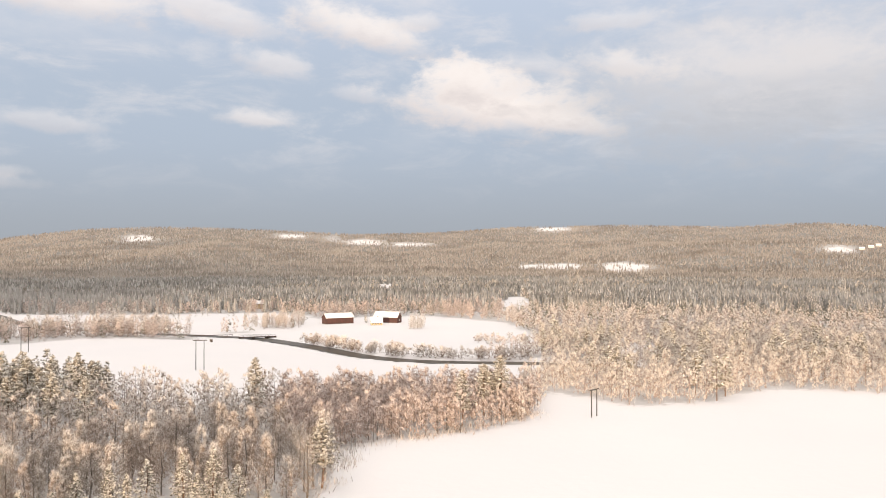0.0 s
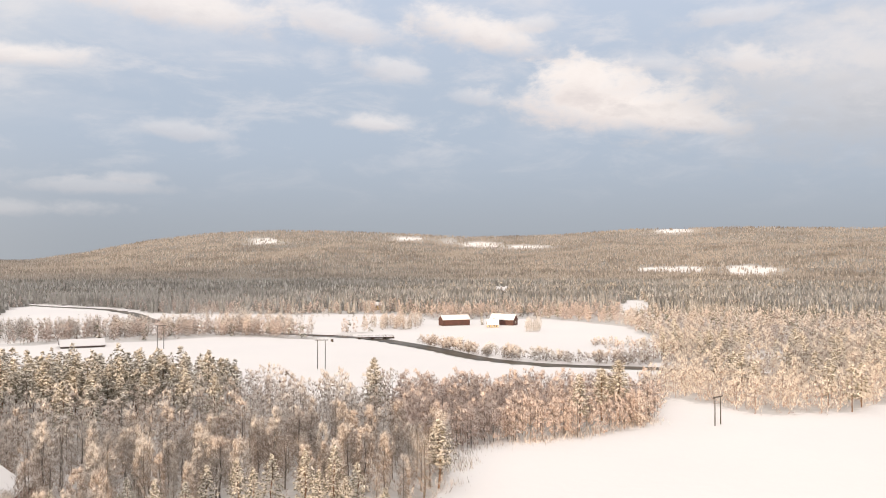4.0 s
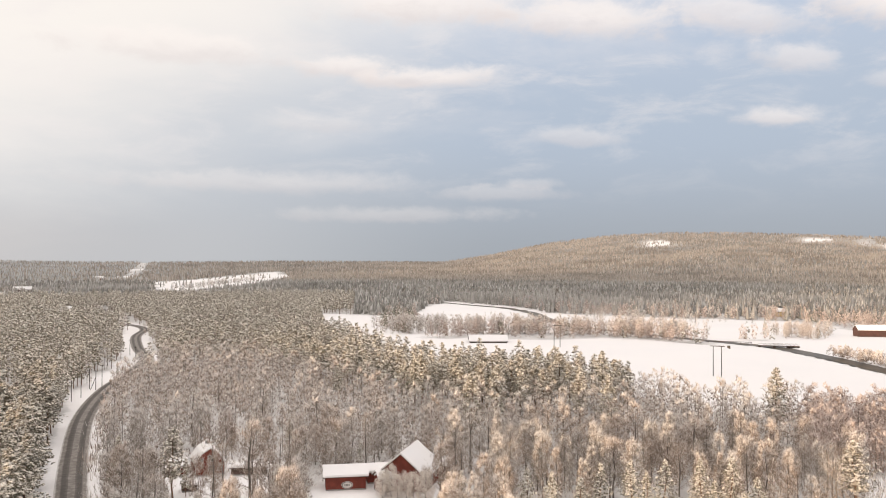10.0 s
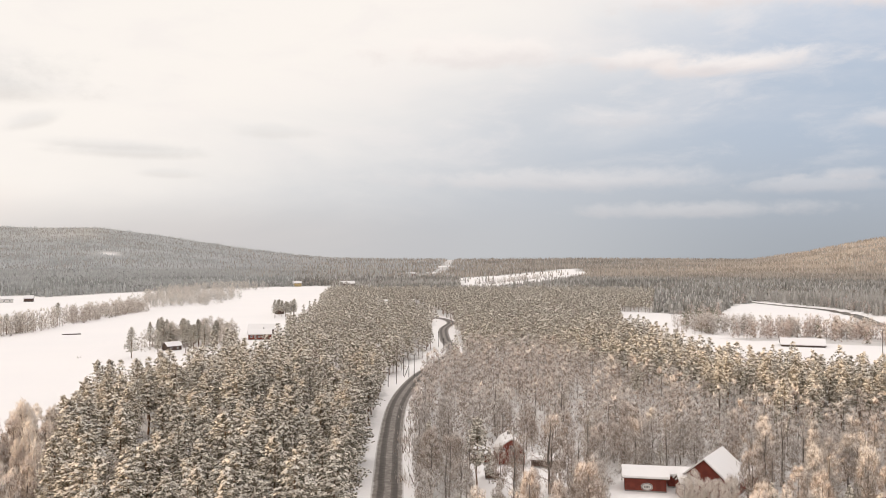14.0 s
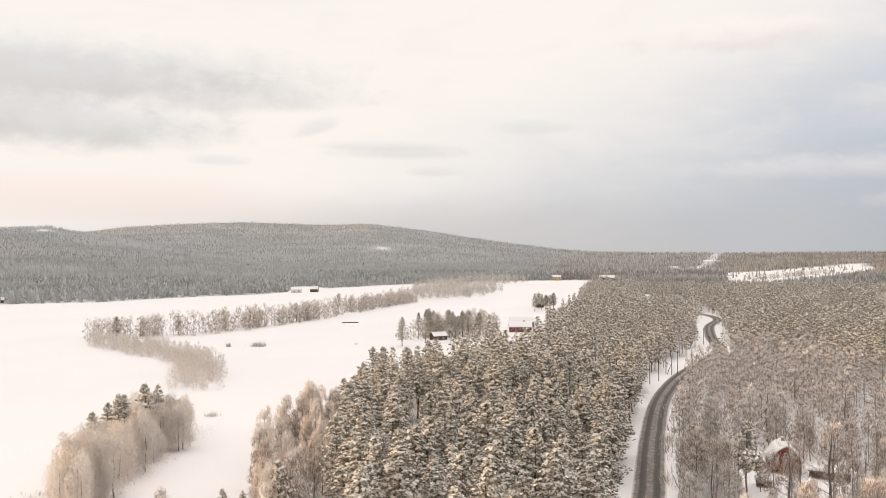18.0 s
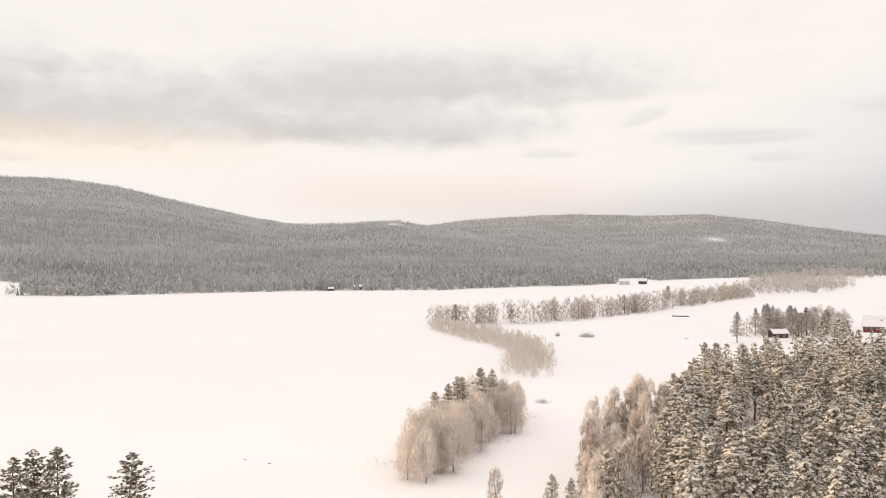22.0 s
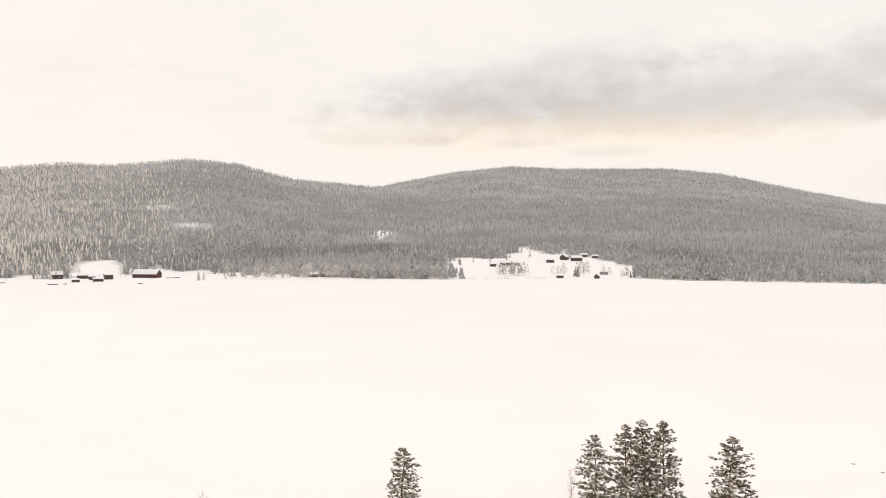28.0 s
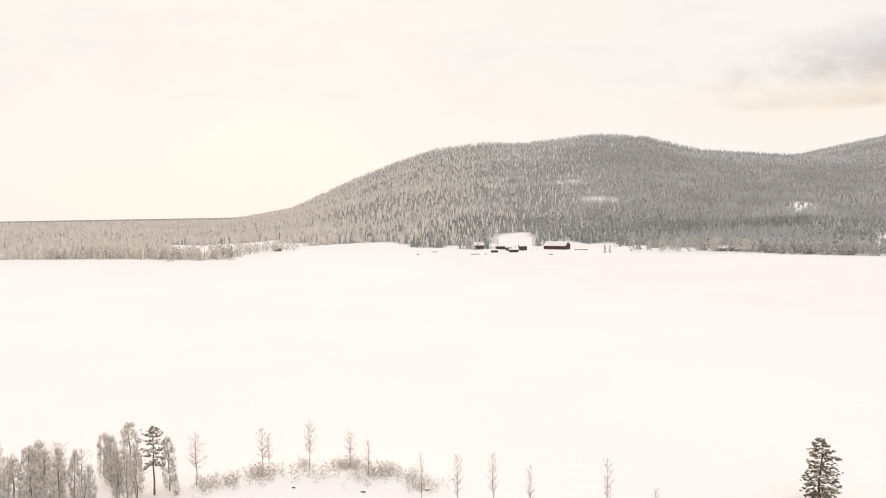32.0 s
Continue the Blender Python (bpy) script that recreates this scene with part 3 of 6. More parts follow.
def clump(k, rng, c, size, fringe, snow, out):
    """A bough's end: broken pads of snow on a tuft of needles. out: the way the branch points."""
    for i in range(fringe):
        d = rng.normal(size=3) * (1, 1, 0.55) + out * 0.8
        d *= size * rng.uniform(0.6, 1.0) / (np.linalg.norm(d) + 1e-6)
        q = np.cross(d, rng.normal(size=3))
        q *= size * rng.uniform(0.22, 0.4) / (np.linalg.norm(q) + 1e-6)
        k.tri(tuple(c - d * 0.4 - q), tuple(c - d * 0.3 + q), tuple(c + d * 0.75), 0)
    for i in range(3):
        if rng.rand() < snow:
            n_ = np.array((0, 0, 1.0)) + out * rng.uniform(0.2, 1.0) + rng.normal(0, 0.35, 3)
            u = np.cross(n_, rng.normal(size=3))
            u *= size * rng.uniform(0.45, 0.85) / (np.linalg.norm(u) + 1e-6)
            v = np.cross(n_, u)
            v *= size * rng.uniform(0.35, 0.65) / (np.linalg.norm(v) + 1e-6)
            p = c + rng.normal(0, size * 0.22, 3) + out * size * 0.15 + (0, 0, size * 0.26)
            k.tri(tuple(p - u * 0.8 - v * 0.6), tuple(p + u - v * rng.uniform(0, 0.6)), tuple(p + u * rng.uniform(-0.3, 0.3) + v), 1)


def pine_kit(seed, h, boughs, clumps, blades, snow, size, low=0.30, wide=0.17, round_=0.75, sticks=False, levels=0):
    """A pine's crown: boughs spiral up inside a rounded cone, drooping below and rising at the top, tufted along their length."""
    rng = np.random.RandomState(seed)
    k = Kit()
    lobe, turn0 = rng.uniform(0.10, 0.28), rng.uniform(0, 6.28)
    for i in range(boughs):
        u = (i + rng.uniform(0.0, 1.0)) / boughs
        if levels:
            u = (math.floor(u * levels) + 0.5 + rng.normal(0, 0.10)) / levels
            u = min(max(u, 0.0), 0.99)
        t = i * 2.39996 + rng.normal(0, 0.35)
        R = h * wide * (min(1.0, 0.5 + 2.4 * u) * (1 - u ** 1.5) ** round_ * (1 + lobe * math.sin(t * 2 + turn0 + u * 5)) + 0.05)
        z = h * (low + (0.97 - low) * u)
        L = R * rng.uniform(0.72, 1.12)
        up = -0.22 + 0.85 * u + rng.normal(0, 0.12)
        out, side = np.array((math.cos(t), math.sin(t), 0)), np.array((-math.sin(t), math.cos(t), 0))
        if sticks:
            k.stick((0, 0, z - 0.15), out * L + (0, 0, z + L * up), 0.06, 0.02, 0)
        for m in range(clumps):
            g = 0.3 + 0.75 * (m + rng.rand()) / clumps
            c = out * L * g + side * rng.normal(0, 0.2 * L) + (0, 0, z + L * up * g - 0.12 * L * g * g + rng.normal(0, size * 0.2))
            clump(k, rng, c, size * rng.uniform(0.75, 1.25) * (1 - 0.3 * u), blades, snow, out)
    for m in range(clumps):
        clump(k, rng, np.array((0, 0, h * 0.975)) + rng.normal(0, size * 0.25, 3), size * 0.7, blades, snow, np.zeros(3))
    return k


def spruce_kit(seed, h, tiers, per, wide=0.16, low=0.06, snowy=0.75):
    rng = np.random.RandomState(seed)
    k = Kit()
    for i in range(tiers):
        u = (i + 0.5) / tiers
        z = h * (low + (1 - low) * u)
        R = h * wide * (1 - u) ** 0.85 + 0.15
        n = max(3, int(per * (1 - 0.5 * u)))
        for j in range(n):
            t = 6.2832 * (j + rng.uniform(-0.5, 0.5)) / n + i
            z = h * (low + (1 - low) * min(0.98, u + rng.normal(0, 0.45) / tiers))
            L = R * rng.uniform(0.6, 1.25)
            o, s = np.array((math.cos(t), math.sin(t), 0)), np.array((-math.sin(t), math.cos(t), 0))
            wd = L * rng.uniform(0.2, 0.36) + 0.08
            root, tip = np.array((0, 0, z + 0.12 * L)), o * L + (0, 0, z - L * rng.uniform(0.25, 0.55))
            mid = o * L * 0.6 + (0, 0, z - 0.10 * L)
            drop = np.array((0, 0, -0.30 * L - 0.15))
            k.tri(tuple(root), tuple(mid + s * wd + drop * 0.5), tuple(tip), 0)
            k.tri(tuple(root), tuple(tip), tuple(mid - s * wd + drop * 0.5), 0)
            k.tri(tuple(mid + s * wd * 0.8 + drop * 0.4), tuple(tip + drop * 0.3), tuple(mid - s * wd * 0.2 + drop * 1.4), 0)
            if rng.rand() < snowy:
                lift = np.array((0, 0, 0.08 + 0.03 * L))
                k.tri(tuple(root * 0.9 + mid * 0.1 + lift), tuple(mid + s * wd * 0.9 + drop * 0.2 + lift), tuple(tip * 0.95 + mid * 0.05 + lift), 1)
                k.tri(tuple(root * 0.9 + mid * 0.1 + lift), tuple(tip * 0.95 + mid * 0.05 + lift), tuple(mid - s * wd * 0.9 + drop * 0.2 + lift), 1)
    k.tri((-0.12, 0, h * 0.93), (0.12, 0, h * 0.93), (0, 0, h), 0)
    k.tri((0, -0.12, h * 0.93), (0, 0.12, h * 0.93), (0, 0, h), 1)
    return k


def birch_kit(seed, h, limbs, subs, twigs, length, width, low=0.2, wide=0.19, frost=0.6, sticks=True):
    """A bare crown: rising limbs inside an egg-shaped outline, thin twigs along them, whiter towards the top."""
    rng = np.random.RandomState(seed)
    k = Kit()
    for i in range(limbs):
        u = (i + rng.uniform(0.1, 0.9)) / limbs
        z = h * (low + (0.92 - low) * u)
        L = h * wide * (0.18 + 0.86 * math.sin(math.pi * (0.17 + 0.77 * u)) ** 0.8) * rng.uniform(0.72, 1.2)
        t = i * 2.4 + rng.uniform(-0.5, 0.5)
        rise = 0.55 + 0.35 * u
        foot = np.array((0, 0, max(0.03 * h, z - 0.5 * L)))
        out = np.array((math.cos(t), math.sin(t), rise))
        if sticks:
            k.stick(foot, foot + out * L, 0.08 * (1.2 - u), 0.02, 0)
        for j in range(subs):
            g = (j + 0.75) / subs
            p = foot + out * L * g
            t2 = t + rng.uniform(-1.5, 1.5)
            sub = p + np.array((math.cos(t2), math.sin(t2), rng.uniform(0.0, 0.8))) * L * 0.45
            for m in range(twigs):
                c = p + (sub - p) * rng.uniform(0.0, 1.1) + rng.normal(0, h * 0.014, 3)
                c[2] = max(c[2], 0.02 * h)
                axis = np.array((c[0], c[1], (c[2] - h * 0.55) * 0.5))
                face = axis / (np.linalg.norm(axis) + 1e-6) + rng.normal(0, 0.4, 3)
                d = np.cross(face, rng.normal(size=3)) * 0.55 + np.array((axis[0], axis[1], 0)) / (h * wide) * 0.55 + (0, 0, 0.75)
                d *= length * rng.uniform(0.6, 1.3) / (np.linalg.norm(d) + 1e-6)
                s = np.cross(d, face)
                s *= width * rng.uniform(0.6, 1.4) / (np.linalg.norm(s) + 1e-6)
                white = rng.rand() < frost * (0.65 + 0.7 * min(1.0, c[2] / h))
                k.tri(tuple(c - d * 0.5 + s * 0.5), tuple(c - d * 0.5 - s * 0.5), tuple(c + d * 0.5), 1 if white else 0)
    return k


def lobe_kit(seed, h, lobes, per, length, width, low=0.15, wide=0.2, frost=0.7, peak=0.9):
    """A frosted broadleaf crown: rounded lobes packed in an egg, each a shell of short twigs, whiter outside and above
    to paint lit tops and shaded undersides.
    """
    rng = np.random.RandomState(seed)
    k = Kit()
    for i in range(lobes):
        u = (i + rng.uniform(0.2, 0.8)) / lobes
        t = i * 2.39996 + rng.normal(0, 0.4)
        R = h * wide * math.sin(math.pi * (0.22 + 0.68 * u)) ** 0.7
        r = h * wide * rng.uniform(0.36, 0.56) * (1.1 - 0.35 * u)
        tint = rng.uniform(0.7, 1.25)
        reach = max(0.0, R - r * 0.55) * rng.uniform(0.75, 1.1)
        o = np.array((math.cos(t) * reach, math.sin(t) * reach, h * (low + (peak - low) * u)))
        for j in range(per):
            n_ = rng.normal(size=3)
            n_ /= np.linalg.norm(n_) + 1e-6
            c = o + n_ * r * rng.uniform(0.55, 1.08) * (1, 1, 1.25)
            c[2] = max(c[2], 0.02 * h)
            d = np.cross(n_, rng.normal(size=3)) * 0.55 + n_ * 0.25 + (0, 0, 0.75)
            d *= length * rng.uniform(0.6, 1.3) / (np.linalg.norm(d) + 1e-6)
            s = np.cross(d, n_ + rng.normal(0, 0.45, 3))
            s *= width * rng.uniform(0.6, 1.4) / (np.linalg.norm(s) + 1e-6)
            # light and shade put into the twig colours: pale upward and high, dark beneath
            white = rng.rand() < tint * frost * (0.75 + 0.75 * n_[2]) * (0.5 + 0.8 * c[2] / h)
            k.tri(tuple(c - d * 0.5 + s * 0.5), tuple(c - d * 0.5 - s * 0.5), tuple(c + d * 0.5), 1 if white else 0)
    return k


def add_trunk(k, h, r, slot, top=0.8):
    k.stick((0, 0, -0.4), (0, 0, h * top), r, r * 0.25, slot, 3)
    return k


def cone_kit(seed, h, tiers, sides, wide):
    """A far spruce: ragged stacked cones, each one piece."""
    rng = np.random.RandomState(seed)
    k = Kit()
    for i in range(tiers):
        z0, z1 = h * (0.04 + 0.8 * i / tiers), h * min(1.0, 0.5 + 0.55 * (i + 1) / tiers) if tiers > 1 else h
        R = h * wide * (1 - 0.75 * i / tiers)
        ring = []
        for j in range(sides):
            t, r = 6.2832 * (j + rng.uniform(-0.2, 0.2)) / sides + i, R * rng.uniform(0.75, 1.25)
            ring.append((math.cos(t) * r, math.sin(t) * r, z0 + rng.uniform(-0.04, 0.06) * h))
        k.fan((rng.uniform(-0.02, 0.02) * h, rng.uniform(-0.02, 0.02) * h, z1), ring, 0)
    return k


def tuft_kit(seed, h, n, wide):
    """A far bare birch: a loose bunch of upright flakes."""
    rng = np.random.RandomState(seed)
    k = Kit()
    for i in range(n):
        t, u = rng.uniform(0, 6.28), rng.uniform(0.15, 0.95)
        r = h * wide * math.sin(math.pi * min(0.97, u * 0.85 + 0.1)) * math.sqrt(rng.rand())
        c = np.array((math.cos(t) * r, math.sin(t) * r, u * h))
        d = np.array((rng.normal() * 0.5, rng.normal() * 0.5, 1.0)) * h * 0.16
        s = np.array((rng.normal(), rng.normal(), rng.normal() * 0.3)) * h * 0.075
        k.tri(tuple(c - d * 0.7 - s), tuple(c - d * 0.5 + s), tuple(c + d), 0)
    return k


def forest(name, kits, at, mats, label, category, group="", rng=None):
    """One object of kind stuff: many trees joined. at: rows of x, y, z, scale, wide."""
    rng = rng or np.random.RandomState(5)
    packs = [k.arrays() for k in kits]
    which = rng.randint(0, len(packs), len(at))
    vs, fs, ss, base = [], [], [], 0
    for w_, (v, f, s) in enumerate(packs):
        rows = at[which == w_]
        if not len(rows):
            continue
        t = rng.uniform(0, 6.28, len(rows))
        c, sn, sc, wd = np.cos(t), np.sin(t), rows[:, 3], rows[:, 3] * rows[:, 4]
        X = (v[None, :, 0] * c[:, None] - v[None, :, 1] * sn[:, None]) * wd[:, None] + rows[:, 0, None]
        Y = (v[None, :, 0] * sn[:, None] + v[None, :, 1] * c[:, None]) * wd[:, None] + rows[:, 1, None]
        Z = v[None, :, 2] * sc[:, None] + rows[:, 2, None]
        vs.append(np.stack([X, Y, Z], -1).reshape(-1, 3))
        fs.append((f[None] + (np.arange(len(rows)) * len(v))[:, None, None] + base).reshape(-1, 3))
        ss.append(np.tile(s, len(rows)))
        base += len(rows) * len(v)
    if not vs:
        return None
    me_ = mesh_from(name, np.concatenate(vs), np.concatenate(fs), mats, np.concatenate(ss))
    return tagged(new(name, me_), label, category, group, "stuff")

# ---------------------------------------------------------------- where the trees stand
RNG = np.random.RandomState(42)
H0 = 16.0
PINE_FULL = [(trunk_kit(np.random.RandomState(s), H0, 0.2), pine_kit(s, H0, 84, 6, 4, 0.85, 0.52, low=0.24 + 0.06 * (s % 3), wide=0.17 + 0.012 * (s % 4), sticks=True)) for s in (1, 2, 3, 4, 8, 9)]
BIRCH_FULL = [(trunk_kit(np.random.RandomState(s), H0 * 0.93, 0.17), lobe_kit(s, H0, 22, 95, 0.8, 0.12, low=0.28, wide=0.18, frost=0.5, peak=0.93)) for s in (11, 12, 13, 14)]
SPRUCE_FULL = [(trunk_kit(np.random.RandomState(s), H0 * 0.95, 0.18), pine_kit(s, H0, 140, 4, 4, 0.7, 0.48, low=0.05, wide=0.19, round_=0.9)) for s in (21, 22, 23)]
PINE_MID = [add_trunk(pine_kit(s, H0, 36, 2, 3, 0.74, 1.05, low=0.26, wide=0.175), H0, 0.2, 2) for s in (31, 32, 33, 37)]
BIRCH_MID = [add_trunk(lobe_kit(s, H0, 11, 21, 1.25, 0.30, low=0.12, wide=0.17, frost=0.82, peak=0.93), H0, 0.13, 2) for s in (41, 42, 43, 40)]
SPRUCE_MID = [spruce_kit(s, H0, 4, 4, 0.18, snowy=0.6) for s in (51, 52, 53)]
PINE_LOW = [add_trunk(pine_kit(s, H0, 22, 1, 3, 0.85, 1.8, wide=0.15), H0, 0.2, 2) for s in (34, 35, 36)]
BIRCH_LOW = [lobe_kit(s, H0, 9, 15, 1.6, 0.42, low=0.12, wide=0.2, frost=0.9) for s in (44, 45, 46)]
BUSHY = [add_trunk(lobe_kit(s, H0, 11, 18, 1.3, 0.36, low=0.1, wide=0.22, frost=1.0), H0, 0.15, 0) for s in (47, 48, 49)]
BUSHY_FULL = [(trunk_kit(np.random.RandomState(s), H0 * 0.8, 0.16), lobe_kit(s, H0, 22, 110, 0.85, 0.17, low=0.12, wide=0.25, frost=0.95)) for s in (15, 16, 17, 10)]
TALL_FULL = [(trunk_kit(np.random.RandomState(s), H0 * 0.93, 0.16), lobe_kit(s, H0, 28, 75, 0.85, 0.12, low=0.10, wide=0.14, frost=0.62, peak=0.95)) for s in (101, 102, 103)]
SPREADING_FULL = [(trunk_kit(np.random.RandomState(s), H0 * 0.95, 0.2), pine_kit(s, H0, 50, 6, 6, 0.3, 0.6, low=0.42, wide=0.21, round_=0.5, sticks=True, levels=6)) for s in (27,)]
SLENDER_FULL = [(trunk_kit(np.random.RandomState(s), H0 * 0.96, 0.13), birch_kit(s, H0, 20, 4, 6, 0.9, 0.10, low=0.35, wide=0.17, frost=0.7)) for s in (24, 25, 26)]
BARE_FULL = [(trunk_kit(np.random.RandomState(s), H0 * 0.95, 0.24), birch_kit(s, H0, 26, 4, 5, 1.3, 0.07, low=0.16, wide=0.2, frost=0.28)) for s in (18, 19)]
DARK_PINES_FULL = [(trunk_kit(np.random.RandomState(s), H0, 0.2), pine_kit(s, H0, 90, 8, 7, 0.22, 0.62, low=0.10, wide=0.20, round_=0.62, sticks=True, levels=11)) for s in (5, 6, 7)]
THICKET = [birch_kit(s, H0, 8, 2, 4, 3.2, 0.3, low=0.04, wide=0.3, frost=0.45, sticks=False) for s in (81, 82, 83)]
BROWNISH = [add_trunk(lobe_kit(s, H0, 12, 22, 1.3, 0.30, low=0.14, wide=0.2, frost=0.9), H0, 0.2, 0) for s in (84, 85, 86)]
BUSH_ROUND = [lobe_kit(s, H0, 7, 22, 2.4, 0.7, low=0.15, wide=0.36, frost=0.85, peak=0.8) for s in (87, 88, 89)]
SPIRE_FAR = [cone_kit(s, H0, 1, 3, 0.17) for s in (65, 66, 67, 68)]
SHORE_SPRUCE = [cone_kit(s, H0, 4, 4, 0.19) for s in (95, 96, 97, 98)]
SPRUCE_FAR = [cone_kit(s, H0, 2, 3, 0.19) for s in (61, 62, 63, 64)]
BIRCH_FAR = [tuft_kit(s, H0, 7, 0.24) for s in (71, 72, 73)]
BIRCH_FARTHEST = [tuft_kit(s, H0, 3, 0.24) for s in (74, 75, 76)]


def scatter(a0, a1, d0, d1, spacing, grow=0.0):
    """Random plan points, on average one per spacing squared, thinner with distance when grow > 0."""
    n = int(math.radians(a1 - a0) * (d1 * d1 - d0 * d0) / 2 / spacing ** 2)
    a = RNG.uniform(a0, a1, n)
    d = np.sqrt(RNG.uniform(d0 * d0, d1 * d1, n))
    if grow:
        keep = RNG.rand(n) < (d0 / d) ** grow
        a, d = a[keep], d[keep]
    return a, d


def apart(a, d, gap):
    """Drops points that stand closer than gap to an earlier one."""
    x, y = -d * np.sin(np.radians(a)), d * np.cos(np.radians(a))
    taken, keep = {}, []
    for i, (px, py) in enumerate(zip(x, y)):
        c = (int(px // gap), int(py // gap))
        if any((px - qx) ** 2 + (py - qy) ** 2 < gap * gap for ii in (-1, 0, 1) for jj in (-1, 0, 1) for qx, qy in taken.get((c[0] + ii, c[1] + jj), ())):
            continue
        taken.setdefault(c, []).append((px, py))
        keep.append(i)
    return a[keep], d[keep]


def rows_of(a, d, lo, hi, wide=(0.85, 1.15)):
    """Rows for forest(): heights between lo and hi metres."""
    n = len(a)
    return np.stack([-d * np.sin(np.radians(a)), d * np.cos(np.radians(a)), height(a, d) - 0.2, RNG.uniform(lo, hi, n) / H0, RNG.uniform(*wide, n)], 1)


def share_pine(a, d):
    """How much of the near wood is pine; the rest is birch."""
    x, y = -d * np.sin(np.radians(a)), d * np.cos(np.radians(a))
    k = np.zeros(np.shape(a))
    k = np.where((a > 57.5), 0.93, k)
    k = np.where((a > 43) & (a <= 57.5) & (d > np.interp(a, (43, 48, 53, 57.5), (400, 470, 440, 330))), 0.9, k)
    k = np.where((a > 21.5) & (a <= 43) & (d > np.interp(a, (21.5, 28, 36, 43), (335, 300, 315, 400))), 0.92, k)
    k = np.where((a > 26) & (a <= 33) & (d < 215), 0.06, k)
    k = np.where(a < -6, 0.12, k)
    k = np.where((a > 78.5) & (d > np.interp(a, (78.5, 84), (225, 165))), 0.15, k)
    return np.clip(k + 0.06 * ripple(x, y, 50, 31), 0, 1)


# the woods up to half a kilometre
na_, nd_ = scatter(-34, 85, 140, 560, 4.0)
ok = ~is_open(na_, nd_)
na_, nd_ = apart(na_[ok], nd_[ok], 4.0)
pine_here = RNG.rand(len(na_)) < share_pine(na_, nd_)
sel = RNG.rand(len(na_))
keep = np.where(pine_here, sel < np.where(na_ < 50, 0.85, 0.5), sel < np.where(nd_ < 330, 0.8, 0.95))
keep |= pine_here & (na_ > 57.5) & (nd_ < 290) & (sel < 0.7)
keep &= ~((nd_ < 185) & (na_ < 8)) & ~((nd_ < 193) & (na_ < 29)) & (na_ < 78.8)
na_, nd_, pine_here = na_[keep], nd_[keep], pine_here[keep]



def stand_in(kits, names, mats, labels, category):
    """Builds the first tree of each shape, off which the others are copied."""
    out = []
    for trunk, crown in kits:
        root = new(names, None)
        tagged(root, labels, category, "trees of the near woods")
        for nm, kt, mm in (("trunk", trunk, mats[:1]), ("crown", crown, mats[1:])):
            v, f, s = kt.arrays()
            ob = new(nm, mesh_from(nm, v, f, mm, s))
            ob.parent = root
        out.append(root)
    return out


PINES = stand_in(PINE_FULL, "pine_tree", (M["bark"], M["pine"], M["tree_snow"]), "tall pine with snow on its green branches", "pine tree")
BIRCHES = stand_in(BIRCH_FULL, "birch_tree", (M["birch_bark"], M["twig"], M["frost"]), "bare birch with frosted reddish-brown twigs", "birch tree")
WILLOWS = stand_in(BUSHY_FULL, "willow_tree", (M["birch_bark"], M["frost"], M["rime"]), "round frosted deciduous tree on the lake shore", "tree")
TALL_BIRCHES = stand_in(TALL_FULL, "birch_tree", (M["birch_bark"], M["twig"], M["frost"]), "tall slender birch with rosy frosted twigs", "birch tree")
GROVE = stand_in(TALL_FULL, "birch_tree", (M["birch_bark"], M["grey_birch"], M["rime"]), "grey-white rimed birch of the lakeside grove", "birch tree")
SPREADING = stand_in(SPREADING_FULL, "pine_tree", (M["bark"], M["pine"], M["tree_snow"]), "flat-topped pine with a spreading crown by the lake", "pine tree")
SLENDER = stand_in(SLENDER_FULL, "birch_tree", (M["birch_bark"], M["twig"], M["rime"]), "slender sparse birch with rimed twigs by the lake", "birch tree")
EDGE_BIRCHES = stand_in(TALL_FULL, "birch_tree", (M["birch_bark"], M["frost"], M["rime"]), "tall birch white with rime in the low sun", "birch tree")
BARE = stand_in(BARE_FULL, "deciduous_tree", (M["birch_bark"], M["twig"], M["frost"]), "tall dark bare tree with fine spreading branches", "tree")
LONE_PINES = stand_in(DARK_PINES_FULL, "pine_tree", (M["bark"], M["pine"], M["tree_snow"]), "dense dark pine with layered snowy branches", "pine tree")
SPRUCES = stand_in(SPRUCE_FULL, "spruce_tree", (M["bark"], M["spruce"], M["tree_snow"]), "dense green spruce with snow on its boughs", "spruce tree")
used = set()


def plant(stock, a, d, h, wide=1.0, label="", turn=None):
    """Stands one whole tree of a stock at a plan point."""
    src = stock[RNG.randint(len(stock))]
    s = h / H0
    x, y = xy(a, d)
    m = Matrix.Translation((x, y, float(height(a, d)) - 0.1)) @ Matrix.Rotation(RNG.uniform(0, 6.28), 4, "Z")
    if src.name in used:
        ob = copy_thing(src, m)
    else:
        used.add(src.name)
        ob = src
        ob.matrix_basis = m
    ob.scale = (s * wide, s * wide, s)
    if label:
        tagged(ob, label)
    return ob


# pines shoulder to shoulder beside the road
ra, rd = scatter(57.2, 61.5, 190, 420, 5.5)
gap = off_line(ROAD, ra, rd)
ok = (gap > 8.5) & (gap < 15) & (ra > np.interp(rd, [p[1] for p in ROAD], [p[0] for p in ROAD])) & ~((rd > 345) & (gap < 12))
ra, rd = apart(ra[ok], rd[ok], 4.6)
na_, nd_, pine_here = np.concatenate([na_, ra]), np.concatenate([nd_, rd]), np.concatenate([pine_here, np.ones(len(ra), bool)])

